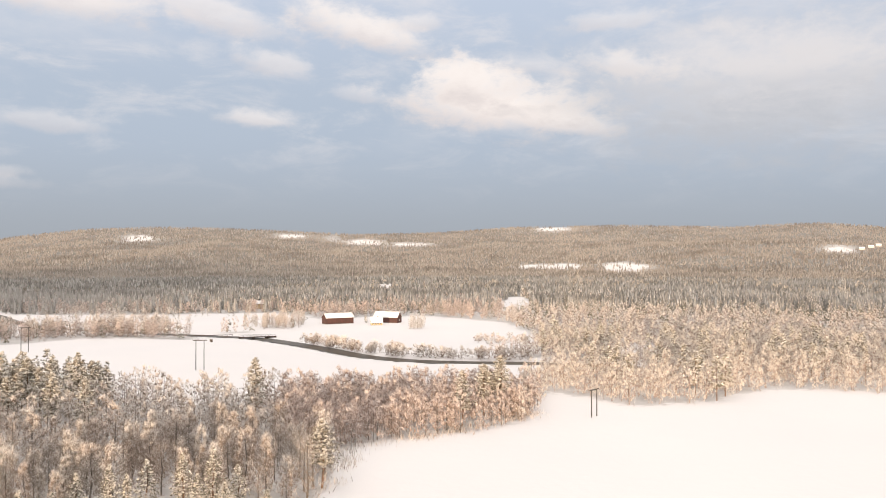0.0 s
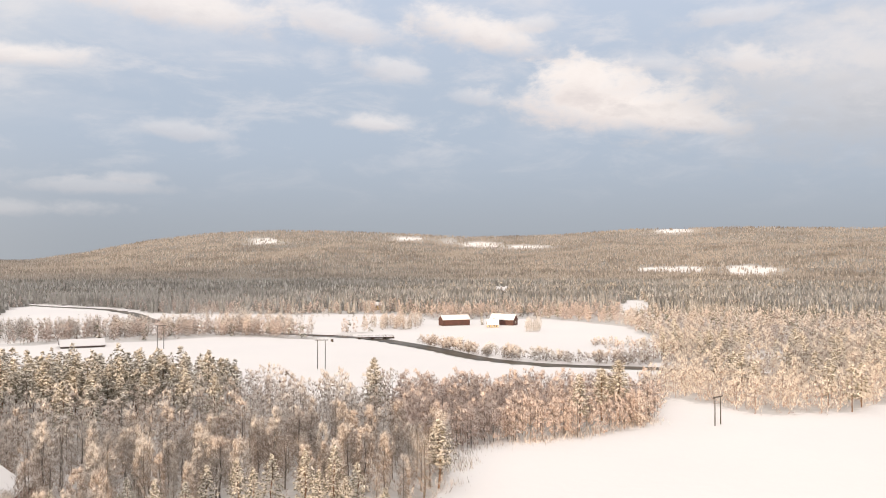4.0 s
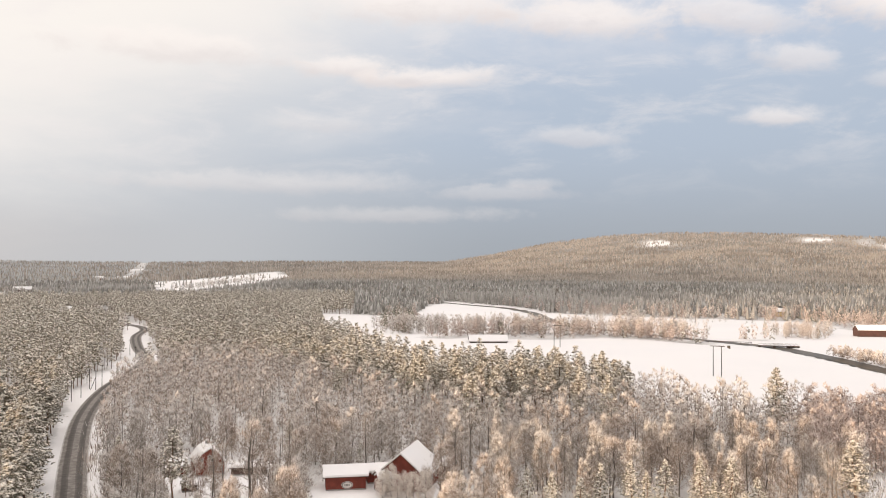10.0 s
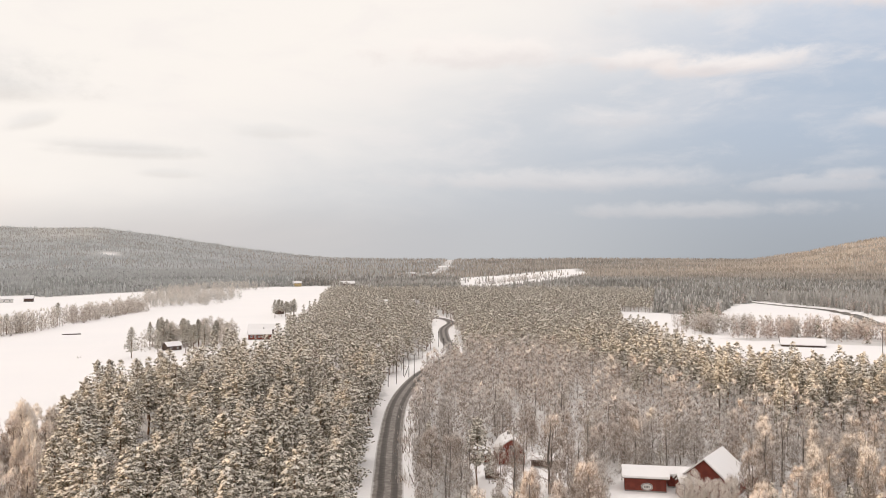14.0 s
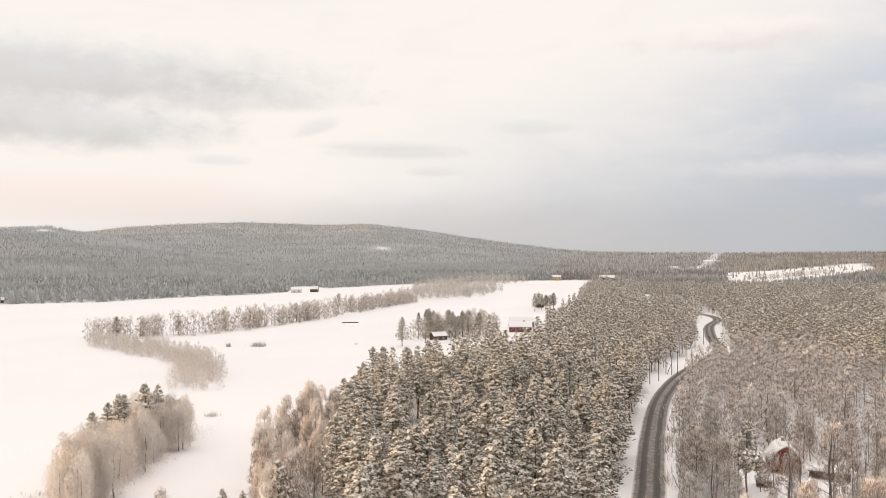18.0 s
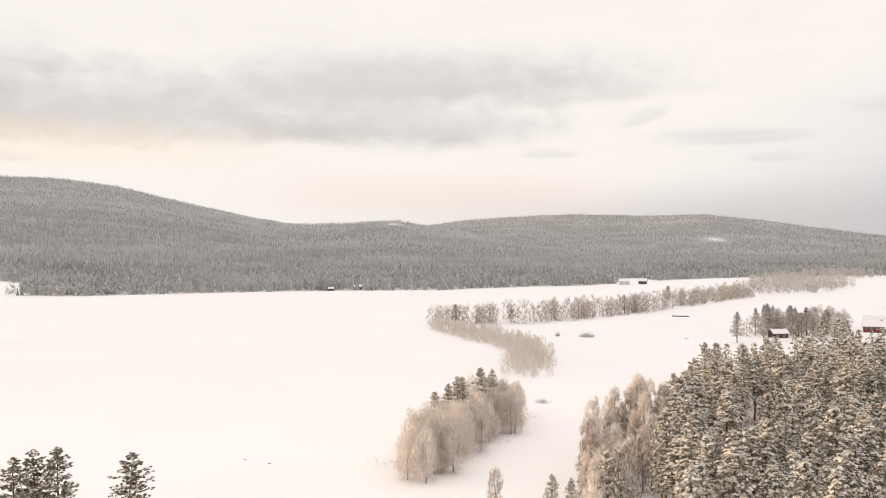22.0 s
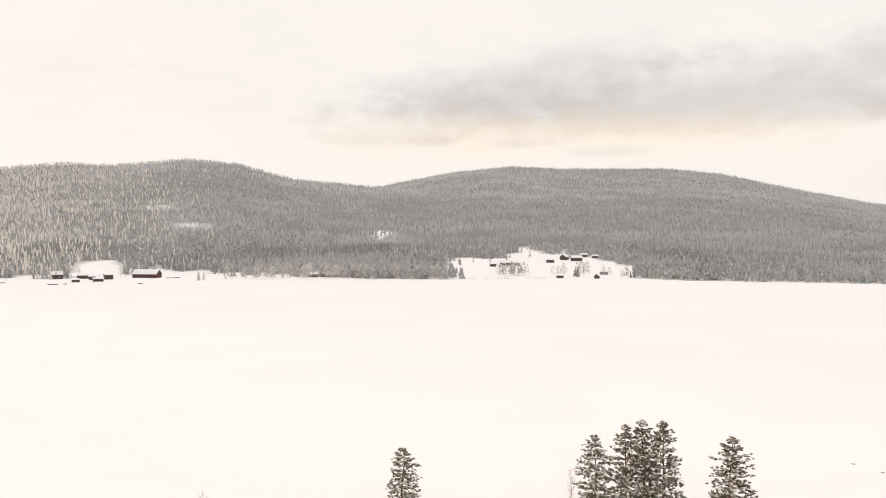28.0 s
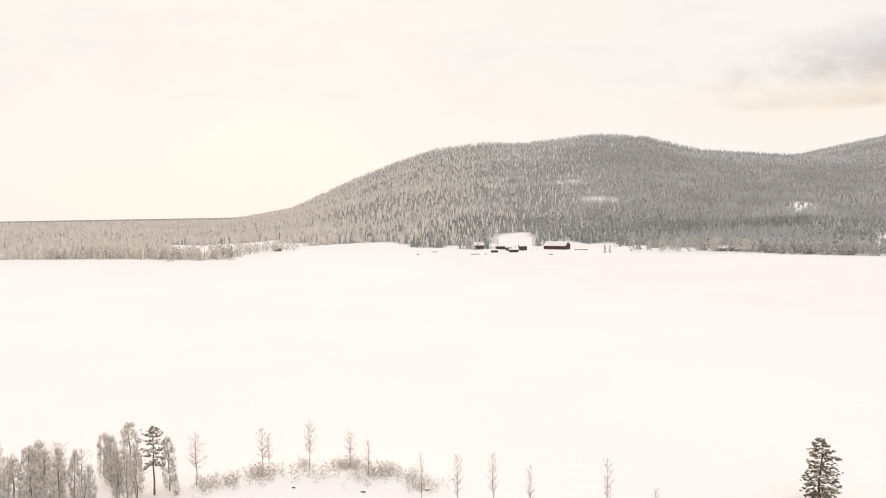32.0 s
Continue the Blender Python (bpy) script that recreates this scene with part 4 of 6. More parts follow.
near = np.argsort(nd_)
pine_i = [i for i in near if pine_here[i]]
birch_i = [i for i in near if not pine_here[i]]
for i in pine_i[:260]:
    plant(PINES, na_[i], nd_[i], RNG.uniform(15, 22), RNG.uniform(0.95, 1.3))
for i in birch_i[:220]:
    plant((TALL_BIRCHES, TALL_BIRCHES, BIRCHES, BARE)[RNG.randint(4)], na_[i], nd_[i], RNG.uniform(9, 17), RNG.uniform(0.85, 1.3))
rest = np.array(pine_i[260:])
forest("pine_wood", PINE_MID, rows_of(na_[rest], nd_[rest], 13.5, 19, (1.0, 1.4)), (M["pine"], M["tree_snow"], M["bark"]), "wood of snow-laden pines along the road and fields", "pine wood")
rest = np.array(birch_i[220:])
east = na_[rest] < -5
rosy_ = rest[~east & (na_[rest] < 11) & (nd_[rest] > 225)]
plain_ = rest[~east & ~((na_[rest] < 11) & (nd_[rest] > 225))]
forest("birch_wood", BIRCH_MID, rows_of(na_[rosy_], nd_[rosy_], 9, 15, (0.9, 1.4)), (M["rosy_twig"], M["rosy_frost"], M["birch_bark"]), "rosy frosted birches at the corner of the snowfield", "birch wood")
forest("birch_wood", BIRCH_MID, rows_of(na_[plain_], nd_[plain_], 8.5, 16.5, (0.8, 1.5)), (M["twig"], M["frost"], M["birch_bark"]), "wood of bare frosted birches round the houses and fields", "birch wood")
# frosted birches in the east, coloured brighter to carry the low sunlight
forest("frosted_wood", BUSHY, rows_of(na_[rest[east]], nd_[rest[east]], 10, 16, (0.9, 1.15)), (M["rosy_twig"], M["rime"]), "wood of frosted birches beside the field, low sunlight put into its colour", "birch wood")
# a second, closer rank of birches between the two fields
ea, ed_ = scatter(-7, 11, 236, 345, 4.8)
ok = ~is_open(ea, ed_)
forest("birch_wood", BIRCH_MID, rows_of(ea[ok], ed_[ok], 9, 14.5, (1.0, 1.4)), (M["rosy_twig"], M["rosy_frost"], M["birch_bark"]), "rank of rosy frosted birches between two snowfields", "birch wood")
ea, ed_ = scatter(-34, -6, 335, 560, 6.5)
ok = ~is_open(ea, ed_)
# paler pair of materials than the other thicket: sunlight painted in
forest("thicket", THICKET, rows_of(ea[ok], ed_[ok], 4, 8), (M["frost"], M["rime"]), "thick undergrowth along the field edge, golden sunlight put into its colour", "bushes")
# low growth under the birches
ua, ud = scatter(7, 57.4, 186, 425, 5.2)
ok = (~is_open(ua, ud)) & (share_pine(ua, ud) < 0.5)
forest("thicket", THICKET, rows_of(ua[ok], ud[ok], 3.5, 7.0), (M["twig"], M["frost"]), "low grey thicket between the birch trunks", "bushes")

# the woods from half a kilometre to the foot of the hills
ma, md = scatter(-34, 66, 560, 1150, 7.4)
ok = ~is_open(ma, md)
ma, md = ma[ok], md[ok]
birchy = RNG.rand(len(ma)) < np.where(ma < 36, np.where(ma < -5, np.interp(md, (560, 700, 850), (0.75, 0.6, 0.25)), np.interp(md, (560, 800, 950, 1150), (0.8, 0.7, 0.3, 0.1))), 0.12)
# the part of the birches whose colours hold the golden sunlight
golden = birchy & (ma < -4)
forest("frosted_wood", BIRCH_LOW, rows_of(ma[golden], md[golden], 9, 14, (1.0, 1.3)), (M["rosy_twig"], M["frost"], M["birch_bark"]), "frosted wood beyond the snowfield, golden sunlight put into its colour", "birch wood")
birchy2 = birchy & ~golden
forest("birch_wood", BIRCH_LOW, rows_of(ma[birchy2], md[birchy2], 9, 14), (M["rosy_twig"], M["rosy_frost"], M["birch_bark"]), "frosted birches along the river", "birch wood")
piney = (~birchy) & (ma > 40)
forest("pine_wood", PINE_LOW, rows_of(ma[piney], md[piney], 13, 17), (M["pine"], M["tree_snow"], M["bark"]), "snowy pines beyond the road bend", "pine wood")
sprucy = (~birchy) & (ma <= 40)
back = sprucy & (md > 840)
sprucy &= ~back
forest("spruce_wood", SPRUCE_MID, rows_of(ma[sprucy], md[sprucy], 13, 18), (M["spruce"], M["tree_snow"]), "dark spruces with snowy boughs across the river", "spruce wood")
forest("spruce_wood", [cone_kit(s, H0, 4, 4, 0.18) for s in (91, 92, 93, 94)], rows_of(ma[back], md[back], 12, 17), (M["far_tree"],), "wall of spruces behind the river meadows", "spruce wood")

# far forest over the valley and the hills
fa, fd = scatter(-35, 196, 940, 1900, 7.0, grow=0.6)
ga_, gd_ = scatter(-35, 196, 1900, 4830, 9.2, grow=0.9)
fa, fd = np.concatenate([fa, ga_]), np.concatenate([fd, gd_])
fz = height(fa, fd)
crest = np.zeros(len(fa))
for foot, top_d, p, azs, els in RANGES:
    crest = np.maximum(crest, np.where((fa > azs[0]) & (fa < azs[-1]), top_d + 60, 0))
ok = ~((fa > 36) & (fa < 62) & (fd > 2000) & (RNG.rand(len(fa)) < 0.4))
ok &= ((~is_open(fa, fd, fz)) | ((RNG.rand(len(fa)) < np.where((fa > 43) & (fa < 58), 0.05, 0.2)) & (fd > 1600))) & (fd < np.maximum(crest, 3000)) & ~((fa < 66) & (fd < 1150))
fa, fd = fa[ok], fd[ok]
x_, y_ = -fd * np.sin(np.radians(fa)), fd * np.cos(np.radians(fa))
leafy = RNG.rand(len(fa)) < np.clip(0.16 + 0.3 * ripple(x_, y_, 380, 44) + np.where((fa > 60) & (fd < np.interp(fa, SHORE_A, SHORE_D) + 60), 0.35, 0), 0.03, 0.8)
big = rows_of(fa, fd, 8, 16)
big[:, 3] *= np.interp(fd, (900, 2200, 4800), (1.0, 0.95, 0.85))
big[:, 4] *= np.interp(fd, (900, 2000, 4800), (1.0, 1.1, 1.35))
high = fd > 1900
# sun glare painted in: the share of pale trees grows towards the sun's bearing
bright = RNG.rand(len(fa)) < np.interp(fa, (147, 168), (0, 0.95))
forest("frosted_forest", BIRCH_FARTHEST, big[bright & leafy], (M["rime"],), "rimed forest towards the low sun, sun glare painted into its white", "forest")
forest("frosted_forest", SPIRE_FAR, big[bright & ~leafy], (M["rime"],), "rimed forest towards the low sun, sun glare painted into its white", "forest")
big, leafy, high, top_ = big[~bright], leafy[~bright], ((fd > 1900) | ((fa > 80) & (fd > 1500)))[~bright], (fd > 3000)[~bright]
shore_ = ~leafy & ~high & (fd < 1260)[~bright]
lakeside = (fa > 64)[~bright]
forest("spruce_forest", SHORE_SPRUCE, big[shore_ & ~lakeside], (M["far_tree"],), "front rank of snowy spruces along the meadows", "forest")
forest("spruce_forest", SHORE_SPRUCE, big[shore_ & lakeside], (M["shore_tree"],), "front rank of grey-green snowy spruces along the lake", "forest")
forest("spruce_forest", SPRUCE_FAR, big[~leafy & ~high & ~shore_ & lakeside], (M["shore_tree"],), "grey-green spruce forest behind the lake shore", "forest")
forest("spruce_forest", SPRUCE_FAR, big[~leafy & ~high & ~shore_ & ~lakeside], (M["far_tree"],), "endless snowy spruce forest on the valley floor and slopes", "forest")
plain = (RNG.rand(len(fa)) < np.interp(fa, (48, 70), (1, 0)))[~bright]
forest("spruce_forest", SPIRE_FAR, big[~leafy & high & plain], (M["plain_tree"],), "brown-green spruce forest on the sunlit plain and hills", "forest")
# beyond the lake, two distance bands carry painted haze
forest("spruce_forest", SPIRE_FAR, big[~leafy & high & ~top_ & ~plain], (M["haze_tree"],), "spruce forest on the far hills, painted pale for haze", "forest")
forest("spruce_forest", SPIRE_FAR, big[~leafy & top_ & ~plain], (M["hill_tree"],), "spruce forest on the farthest ridges, painted palest for haze", "forest")
for side_, mat_ in ((lakeside, "grey_birch"), (~lakeside, "far_birch")):
    forest("birch_forest", BIRCH_FARTHEST, big[leafy & high & side_], (M[mat_],), "pale frosted birches among the far forest", "forest")
    forest("birch_forest", BIRCH_FAR, big[leafy & ~high & side_], (M[mat_],), "pale frosted birches among the far forest", "forest")

# ---------------------------------------------------------------- buildings


def part(name, bm, mat, parent, label="", m=None):
    """Links a bmesh as one mesh object under a thing or a part."""
    me_ = bpy.data.meshes.new(name)
    bmesh.ops.recalc_face_normals(bm, faces=bm.faces)
    bm.to_mesh(me_)
    bm.free()
    me_.materials.append(mat)
    ob = new(name, me_)
    ob.parent = parent
    if m is not None:
        ob.matrix_basis = m
    if label:
        tagged(ob, label)
    return ob


def box(x0, x1, y0, y1, z0, z1, bevel=0.0, bm=None):
    bm = bm or bmesh.new()
    vs = bmesh.ops.create_cube(bm, size=1.0)["verts"]
    for v in vs:
        v.co = Vector(((x0 + x1) / 2 + v.co.x * (x1 - x0), (y0 + y1) / 2 + v.co.y * (y1 - y0), (z0 + z1) / 2 + v.co.z * (z1 - z0)))
    if bevel:
        es = list({e for v in vs for e in v.link_edges})
        bmesh.ops.bevel(bm, geom=es, offset=bevel, segments=2, affect="EDGES")
    return bm


def prism(profile, x0, x1, bevel=0.0):
    """A closed y-z outline pulled along x."""
    bm = bmesh.new()
    a = [bm.verts.new((x0, y, z)) for y, z in profile]
    b = [bm.verts.new((x1, y, z)) for y, z in profile]
    bm.faces.new(a[::-1])
    bm.faces.new(b)
    n = len(a)
    for i in range(n):
        bm.faces.new((a[i], a[(i + 1) % n], b[(i + 1) % n], b[i]))
    if bevel:
        bmesh.ops.bevel(bm, geom=list(bm.edges), offset=bevel, segments=2, affect="EDGES")
    return bm


def rod(p, q, r0, r1, sides=8):
    bm = bmesh.new()
    p, q = Vector(p), Vector(q)
    ret = bmesh.ops.create_cone(bm, cap_ends=True, segments=sides, radius1=r0, radius2=r1, depth=(q - p).length)
    m = Matrix.Translation((p + q) / 2) @ (q - p).to_track_quat("Z", "Y").to_matrix().to_4x4()
    bmesh.ops.transform(bm, matrix=m, verts=ret["verts"])
    return bm


def stand(name, a, d, turn, label, category, group="", dz=0.0):
    """An Empty on the ground at a plan point; at turn 0 its front (-y) looks back along the line of sight."""
    root = new(name)
    x, y = xy(a, d)
    root.matrix_basis = Matrix.Translation((x, y, float(height(a, d)) + dz)) @ Matrix.Rotation(radians(a + turn), 4, "Z")
    return tagged(root, label, category, group)


def window(parent, x, y, z, wide, high, face, trim=None):
    """A window with its frame, bars and glass on the wall whose outward way is face: -y, +y, -x or +x."""
    rot = {"-y": 0, "+x": 90, "+y": 180, "-x": 270}[face]
    m = Matrix.Translation((x, y, z)) @ Matrix.Rotation(radians(rot), 4, "Z")
    bm = bmesh.new()
    t = 0.12
    for b in ((-wide / 2 - t, wide / 2 + t, -0.07, 0.02, high / 2, high / 2 + t), (-wide / 2 - t, wide / 2 + t, -0.07, 0.02, -high / 2 - t, -high / 2),
              (-wide / 2 - t, -wide / 2, -0.07, 0.02, -high / 2, high / 2), (wide / 2, wide / 2 + t, -0.07, 0.02, -high / 2, high / 2),
              (-0.03, 0.03, -0.06, 0.0, -high / 2, high / 2), (-wide / 2, -0.03, -0.06, 0.0, -0.03, 0.03), (0.03, wide / 2, -0.06, 0.0, -0.03, 0.03)):
        box(*b, bm=bm)
    fr = part("window", bm, trim or M["white"], parent, "white-framed window", m)
    part("pane", box(-wide / 2, wide / 2, -0.03, -0.01, -high / 2, high / 2), M["glass"], fr)
    return fr


def roof_slabs(root, L, W, Hw, rise, over, thick, mat, name, gambrel=False, lift=0.0, label="", bevel=0.0):
    """Two sloping slabs that meet at the ridge, each a part."""
    hy = W / 2 + over
    if gambrel:
        left = [(-hy, Hw - 0.35), (-W * 0.30, Hw + rise * 0.66), (0, Hw + rise)]
    else:
        left = [(-hy, Hw - rise * over / (W / 2)), (0, Hw + rise)]
    for s in (1, -1):
        low = [(y * s, z + lift) for y, z in left]
        top = [(y * s, z + lift + thick) for y, z in left][::-1]
        if s < 0:
            low[-1], top[0] = (0.004, low[-1][1]), (0.004, top[0][1])
        part(name, prism(low + top, -L / 2 - over, L / 2 + over, bevel), mat, root, label)


def house(name, a, d, turn, L, W, Hw, rise, wall, label, category="house", group="", gambrel=False, windows=(), doors=(), chimney=None, snow=0.4, over=0.45, trim=True, dz=0.0, boards=0):
    """A gabled house; its ridge runs along local x. windows: (face, along, height, wide, high)."""
    root = stand(name, a, d, turn, label, category, group, dz)
    prof = [(-W / 2, 0.0), (W / 2, 0.0), (W / 2, Hw)] + ([(W * 0.30, Hw + rise * 0.64)] if gambrel else []) + [(0, Hw + rise - 0.02)] + ([(-W * 0.30, Hw + rise * 0.64)] if gambrel else []) + [(-W / 2, Hw)]
    part("wall", prism(prof, -L / 2, L / 2), wall, root)
    part("foundation", box(-L / 2 - 0.05, L / 2 + 0.05, -W / 2 - 0.05, W / 2 + 0.05, -0.6, 0.3), M["stone"], root)
    roof_slabs(root, L, W, Hw, rise, over, 0.14, M["dark_wood"], "roof", gambrel)
    roof_slabs(root, L, W, Hw, rise, over + 0.06, snow, M["snow"], "roof_snow", gambrel, 0.145, "thick blanket of snow", 0.11)
    if trim:
        for sx_ in (-1, 1):
            for sy_ in (-1, 1):
                part("corner_board", box(sx_ * L / 2 - 0.09, sx_ * L / 2 + 0.09, sy_ * W / 2 - 0.09, sy_ * W / 2 + 0.09, 0.3, Hw - 0.1), M["white"], root, "white corner board")
    for face, along, z, wd, hg in windows:
        if face[1] == "y":
            window(root, along, (-1 if face[0] == "-" else 1) * W / 2, z, wd, hg, face)
        else:
            window(root, (-1 if face[0] == "-" else 1) * L / 2, along, z, wd, hg, face)
    for face, along, wd, hg in doors:
        if face[1] == "y":
            s = -1 if face[0] == "-" else 1
            part("door", box(along - wd / 2, along + wd / 2, s * W / 2 - 0.06, s * W / 2 + 0.06, 0.3, 0.3 + hg, 0.02), M["dark_wood"], root, "dark plank door")
        else:
            s = -1 if face[0] == "-" else 1
            part("door", box(s * L / 2 - 0.06, s * L / 2 + 0.06, along - wd / 2, along + wd / 2, 0.3, 0.3 + hg, 0.02), M["dark_wood"], root, "dark plank door")
    # upright boards proud of the wall
    n = boards
    for face in ("-y",) if n else ():
        for i in range(n):
            x = -L / 2 + L * (i + 0.5) / n
            if any(f == face and abs(x - al) < wd / 2 + 0.2 for f, al, z, wd, hg in windows):
                continue
            part("board", box(x - 0.035, x + 0.035, -W / 2 - 0.025, -W / 2 + 0.005, 0.3, Hw - 0.15), wall, root)
    if chimney is not None:
        c = part("chimney", box(chimney - 0.4, chimney + 0.4, -0.4, 0.4, Hw + rise * 0.5, Hw + rise + 1.1), M["stone"], root)
        part("chimney_snow", box(chimney - 0.46, chimney + 0.46, -0.46, 0.46, Hw + rise + 1.104, Hw + rise + 1.35, 0.08), M["snow"], c)
    return root


# the two red houses in the birches
garage = house("garage", 40.6, 209.5, 3, 9.6, 6.4, 3.5, 1.5, M["red"], "red-painted wooden garage under thick roof snow", "garage", over=0.7, snow=0.5, trim=False, boards=24)
bm = bmesh.new()
ret = bmesh.ops.create_cone(bm, cap_ends=True, segments=40, radius1=1.0, radius2=1.0, depth=0.12)
bmesh.ops.transform(bm, matrix=Matrix.Translation((0.3, -3.29, 1.25)) @ Matrix.Rotation(radians(90), 4, "X") @ Matrix.Diagonal((1.4, 0.9, 1, 1)), verts=ret["verts"])
sign = part("sign", bm, M["sign"], garage, "oval pale sign with a dark rim")
bm = bmesh.new()
for k in range(40):
    t0, t1 = 6.2832 * k / 40, 6.2832 * (k + 1) / 40
    q = [bm.verts.new((0.3 + math.cos(t) * 1.4 * r, -3.36, 1.25 + math.sin(t) * 0.9 * r)) for t, r in ((t0, 0.93), (t1, 0.93), (t1, 0.78), (t0, 0.78))]
    bm.faces.new(q)
part("sign_rim", bm, M["sign_ink"], sign)
bm = bmesh.new()
for x0 in (-0.55, -0.2, 0.15, 0.5):
    box(0.3 + x0 - 0.1, 0.3 + x0 + 0.1, -3.37, -3.354, 1.0, 1.5, bm=bm)
part("sign_bar", bm, M["sign_ink"], sign)

house("villa", 36.3, 210.5, 74, 14.0, 11.8, 4.0, 5.0, M["red"], "red wooden house with a steep snow-covered roof", over=0.7, snow=0.45,
      windows=(("-y", -4, 2.2, 1.1, 1.3), ("-y", 0, 2.2, 1.1, 1.3), ("-y", 4, 2.2, 1.1, 1.3)), doors=(("-x", 0, 1.0, 2.1),))
house("annex", 37.75, 205.5, 20, 5.4, 4.0, 3.6, 1.2, M["red"], "red entrance wing of the house under deep snow", "annex", over=0.5, snow=0.5, trim=False)
house("annex", 38.35, 214.5, 8, 6.2, 5.0, 2.9, 1.1, M["red"], "low red annex between garage and house under deep snow", "annex", over=0.5, snow=0.5, trim=False,
      windows=(("-y", 0.6, 1.4, 1.0, 1.0),))
house("annex", 34.4, 221, 20, 5.5, 4.5, 2.6, 1.4, M["red"], "small red outbuilding behind the house with snowy roof", "annex", over=0.5, snow=0.45, trim=False)
cottage = house("cottage", 49.55, 231, 98, 9.0, 7.2, 3.1, 3.6, M["red"], "red cottage with a gambrel gable and white trim", gambrel=True, over=0.4, snow=0.3, chimney=1.5,
                windows=(("-x", -0.2, 1.75, 1.3, 1.4), ("-x", -0.2, 4.3, 1.3, 1.4), ("-x", 2.2, 4.0, 0.7, 0.7), ("-x", -2.4, 1.75, 1.0, 1.3), ("-y", 0, 1.8, 1.2, 1.3)), doors=(("-y", 2.6, 1.0, 2.1),))
house("annex", 51.45, 230, 10, 4.2, 4.0, 2.5, 1.3, M["red"], "low red wing beside the cottage", "annex", over=0.35, snow=0.35, trim=True, windows=(("-y", 0, 1.4, 0.9, 1.0),))
house("outhouse", 46.9, 226, -5, 9.0, 3.2, 2.0, 0.7, M["dark_wood"], "long low dark shed with snow on its roof", "shed", over=0.35, snow=0.4, trim=False)
house("outhouse", 50.7, 213, 5, 3.4, 2.6, 1.6, 0.6, M["dark_wood"], "small dark hut in the snowy yard", "shed", over=0.3, snow=0.4, trim=False)

# the farm across the river
house("barn", 7.1, 698, 24, 24.0, 9.5, 5.0, 3.2, M["red_dark"], "long dark red barn with snowy roof", "barn", group="farm across the river", snow=0.4, trim=False, boards=30)
house("barn", 3.75, 706, -22, 21.0, 10.0, 4.6, 4.0, M["red_dark"], "dark barn with a broad snow-covered roof", "barn", group="farm across the river", snow=0.5, trim=False, windows=(("+x", 0, 2.4, 1.2, 1.4),))
house("farmhouse", 4.5, 680, 4, 9.0, 8.0, 2.3, 3.8, M["yellow"], "yellow farmhouse half hidden by frosted shrubs", "house", group="farm across the river", snow=0.45, chimney=1.0,
      windows=tuple(("-y", x, 1.3, 1.0, 1.2) for x in (-3, -1, 1, 3)))
house("farmhouse", 12.2, 905, 10, 11.0, 8.0, 5.0, 3.0, M["yellow"], "pale yellow house at the wood's edge", "house", group="farm across the river", snow=0.4,
      windows=tuple(("-y", x, z, 1.1, 1.4) for x in (-3.5, 0, 3.5) for z in (2, 4.2)))

# long snowy roof in the pole field
house("barn", 31.0, 573, 4, 25.0, 15.0, 1.2, 3.2, M["dark_wood"], "low dark field barn with a long snowy roof", "barn", snow=0.5, trim=False, over=0.6)

# houses along the pine wood
house("long_house", 66.3, 574, 2, 15.0, 8.5, 3.6, 3.0, M["red"], "red-brown house with a snow-covered roof among pines", "house", snow=0.45, chimney=2.5,
      windows=tuple(("-y", x, 2.2, 1.2, 1.3) for x in (-5.5, -3, -0.5, 2, 4.5)))
house("barn", 66.2, 600, 2, 17.0, 7.0, 4.6, 3.0, M["dark_wood"], "dark barn behind the red-brown house", "barn", snow=0.35, trim=False)
house("barn", 65.0, 815, 12, 7.0, 7.0, 5.0, 2.6, M["dark_wood"], "tall dark barn at the field's edge", "barn", snow=0.35, trim=False)
house("cabin", 71.85, 520, 30, 9.0, 6.0, 2.8, 2.0, M["dark_wood"], "brown log cabin between tall pines", "cabin", snow=0.12, trim=False, windows=(("-y", -2, 1.5, 0.9, 0.9), ("-y", 2, 1.5, 0.9, 0.9)))
house("yellow_house", 63.87, 1522, 0, 15.0, 9.0, 6.0, 3.0, M["yellow"], "yellow two-storey house at the far end of the field", "house", snow=0.4,
      windows=tuple(("-y", x, z, 1.2, 1.5) for x in (-5, -1.7, 1.7, 5) for z in (1.9, 4.6)))
house("white_house", 58.2, 822, 15, 11.0, 8.0, 5.5, 3.4, M["sign"], "pale house with snowy roof showing over the pines", "house", snow=0.5, dz=3.5, windows=(("-y", -2, 4, 1.1, 1.3), ("-y", 2, 4, 1.1, 1.3)))
house("barn", 60.5, 1400, 0, 26.0, 10.0, 5.0, 4.0, M["red_dark"], "far barn with a white roof over the woods", "barn", snow=0.5, trim=False, dz=4.0)
house("barn", 68.6, 1760, 0, 20.0, 9.0, 4.0, 3.0, M["dark_wood"], "far barn with snowy roof in the forest", "barn", snow=0.5, trim=False)
house("barn", 56.2, 2250, 0, 26.0, 12.0, 6.0, 5.0, M["red"], "distant red barn on the valley floor", "barn", snow=0.5, trim=False)
house("lake_house", 81.4, 1100, 5, 13.0, 8.0, 4.0, 3.0, M["sign"], "white house on the wooded lake shore", "house", snow=0.4, windows=(("-y", -3, 2, 1.2, 1.3), ("-y", 3, 2, 1.2, 1.3)))
house("lake_house", 80.2, 1110, -8, 10.0, 7.0, 4.0, 3.0, M["dark_wood"], "dark house on the wooded lake shore", "house", snow=0.4)
house("lake_house", 99.3, 985, 5, 9.0, 7.0, 3.2, 2.4, M["dark_wood"], "small dark cottage at the lake shore", "house", snow=0.4)
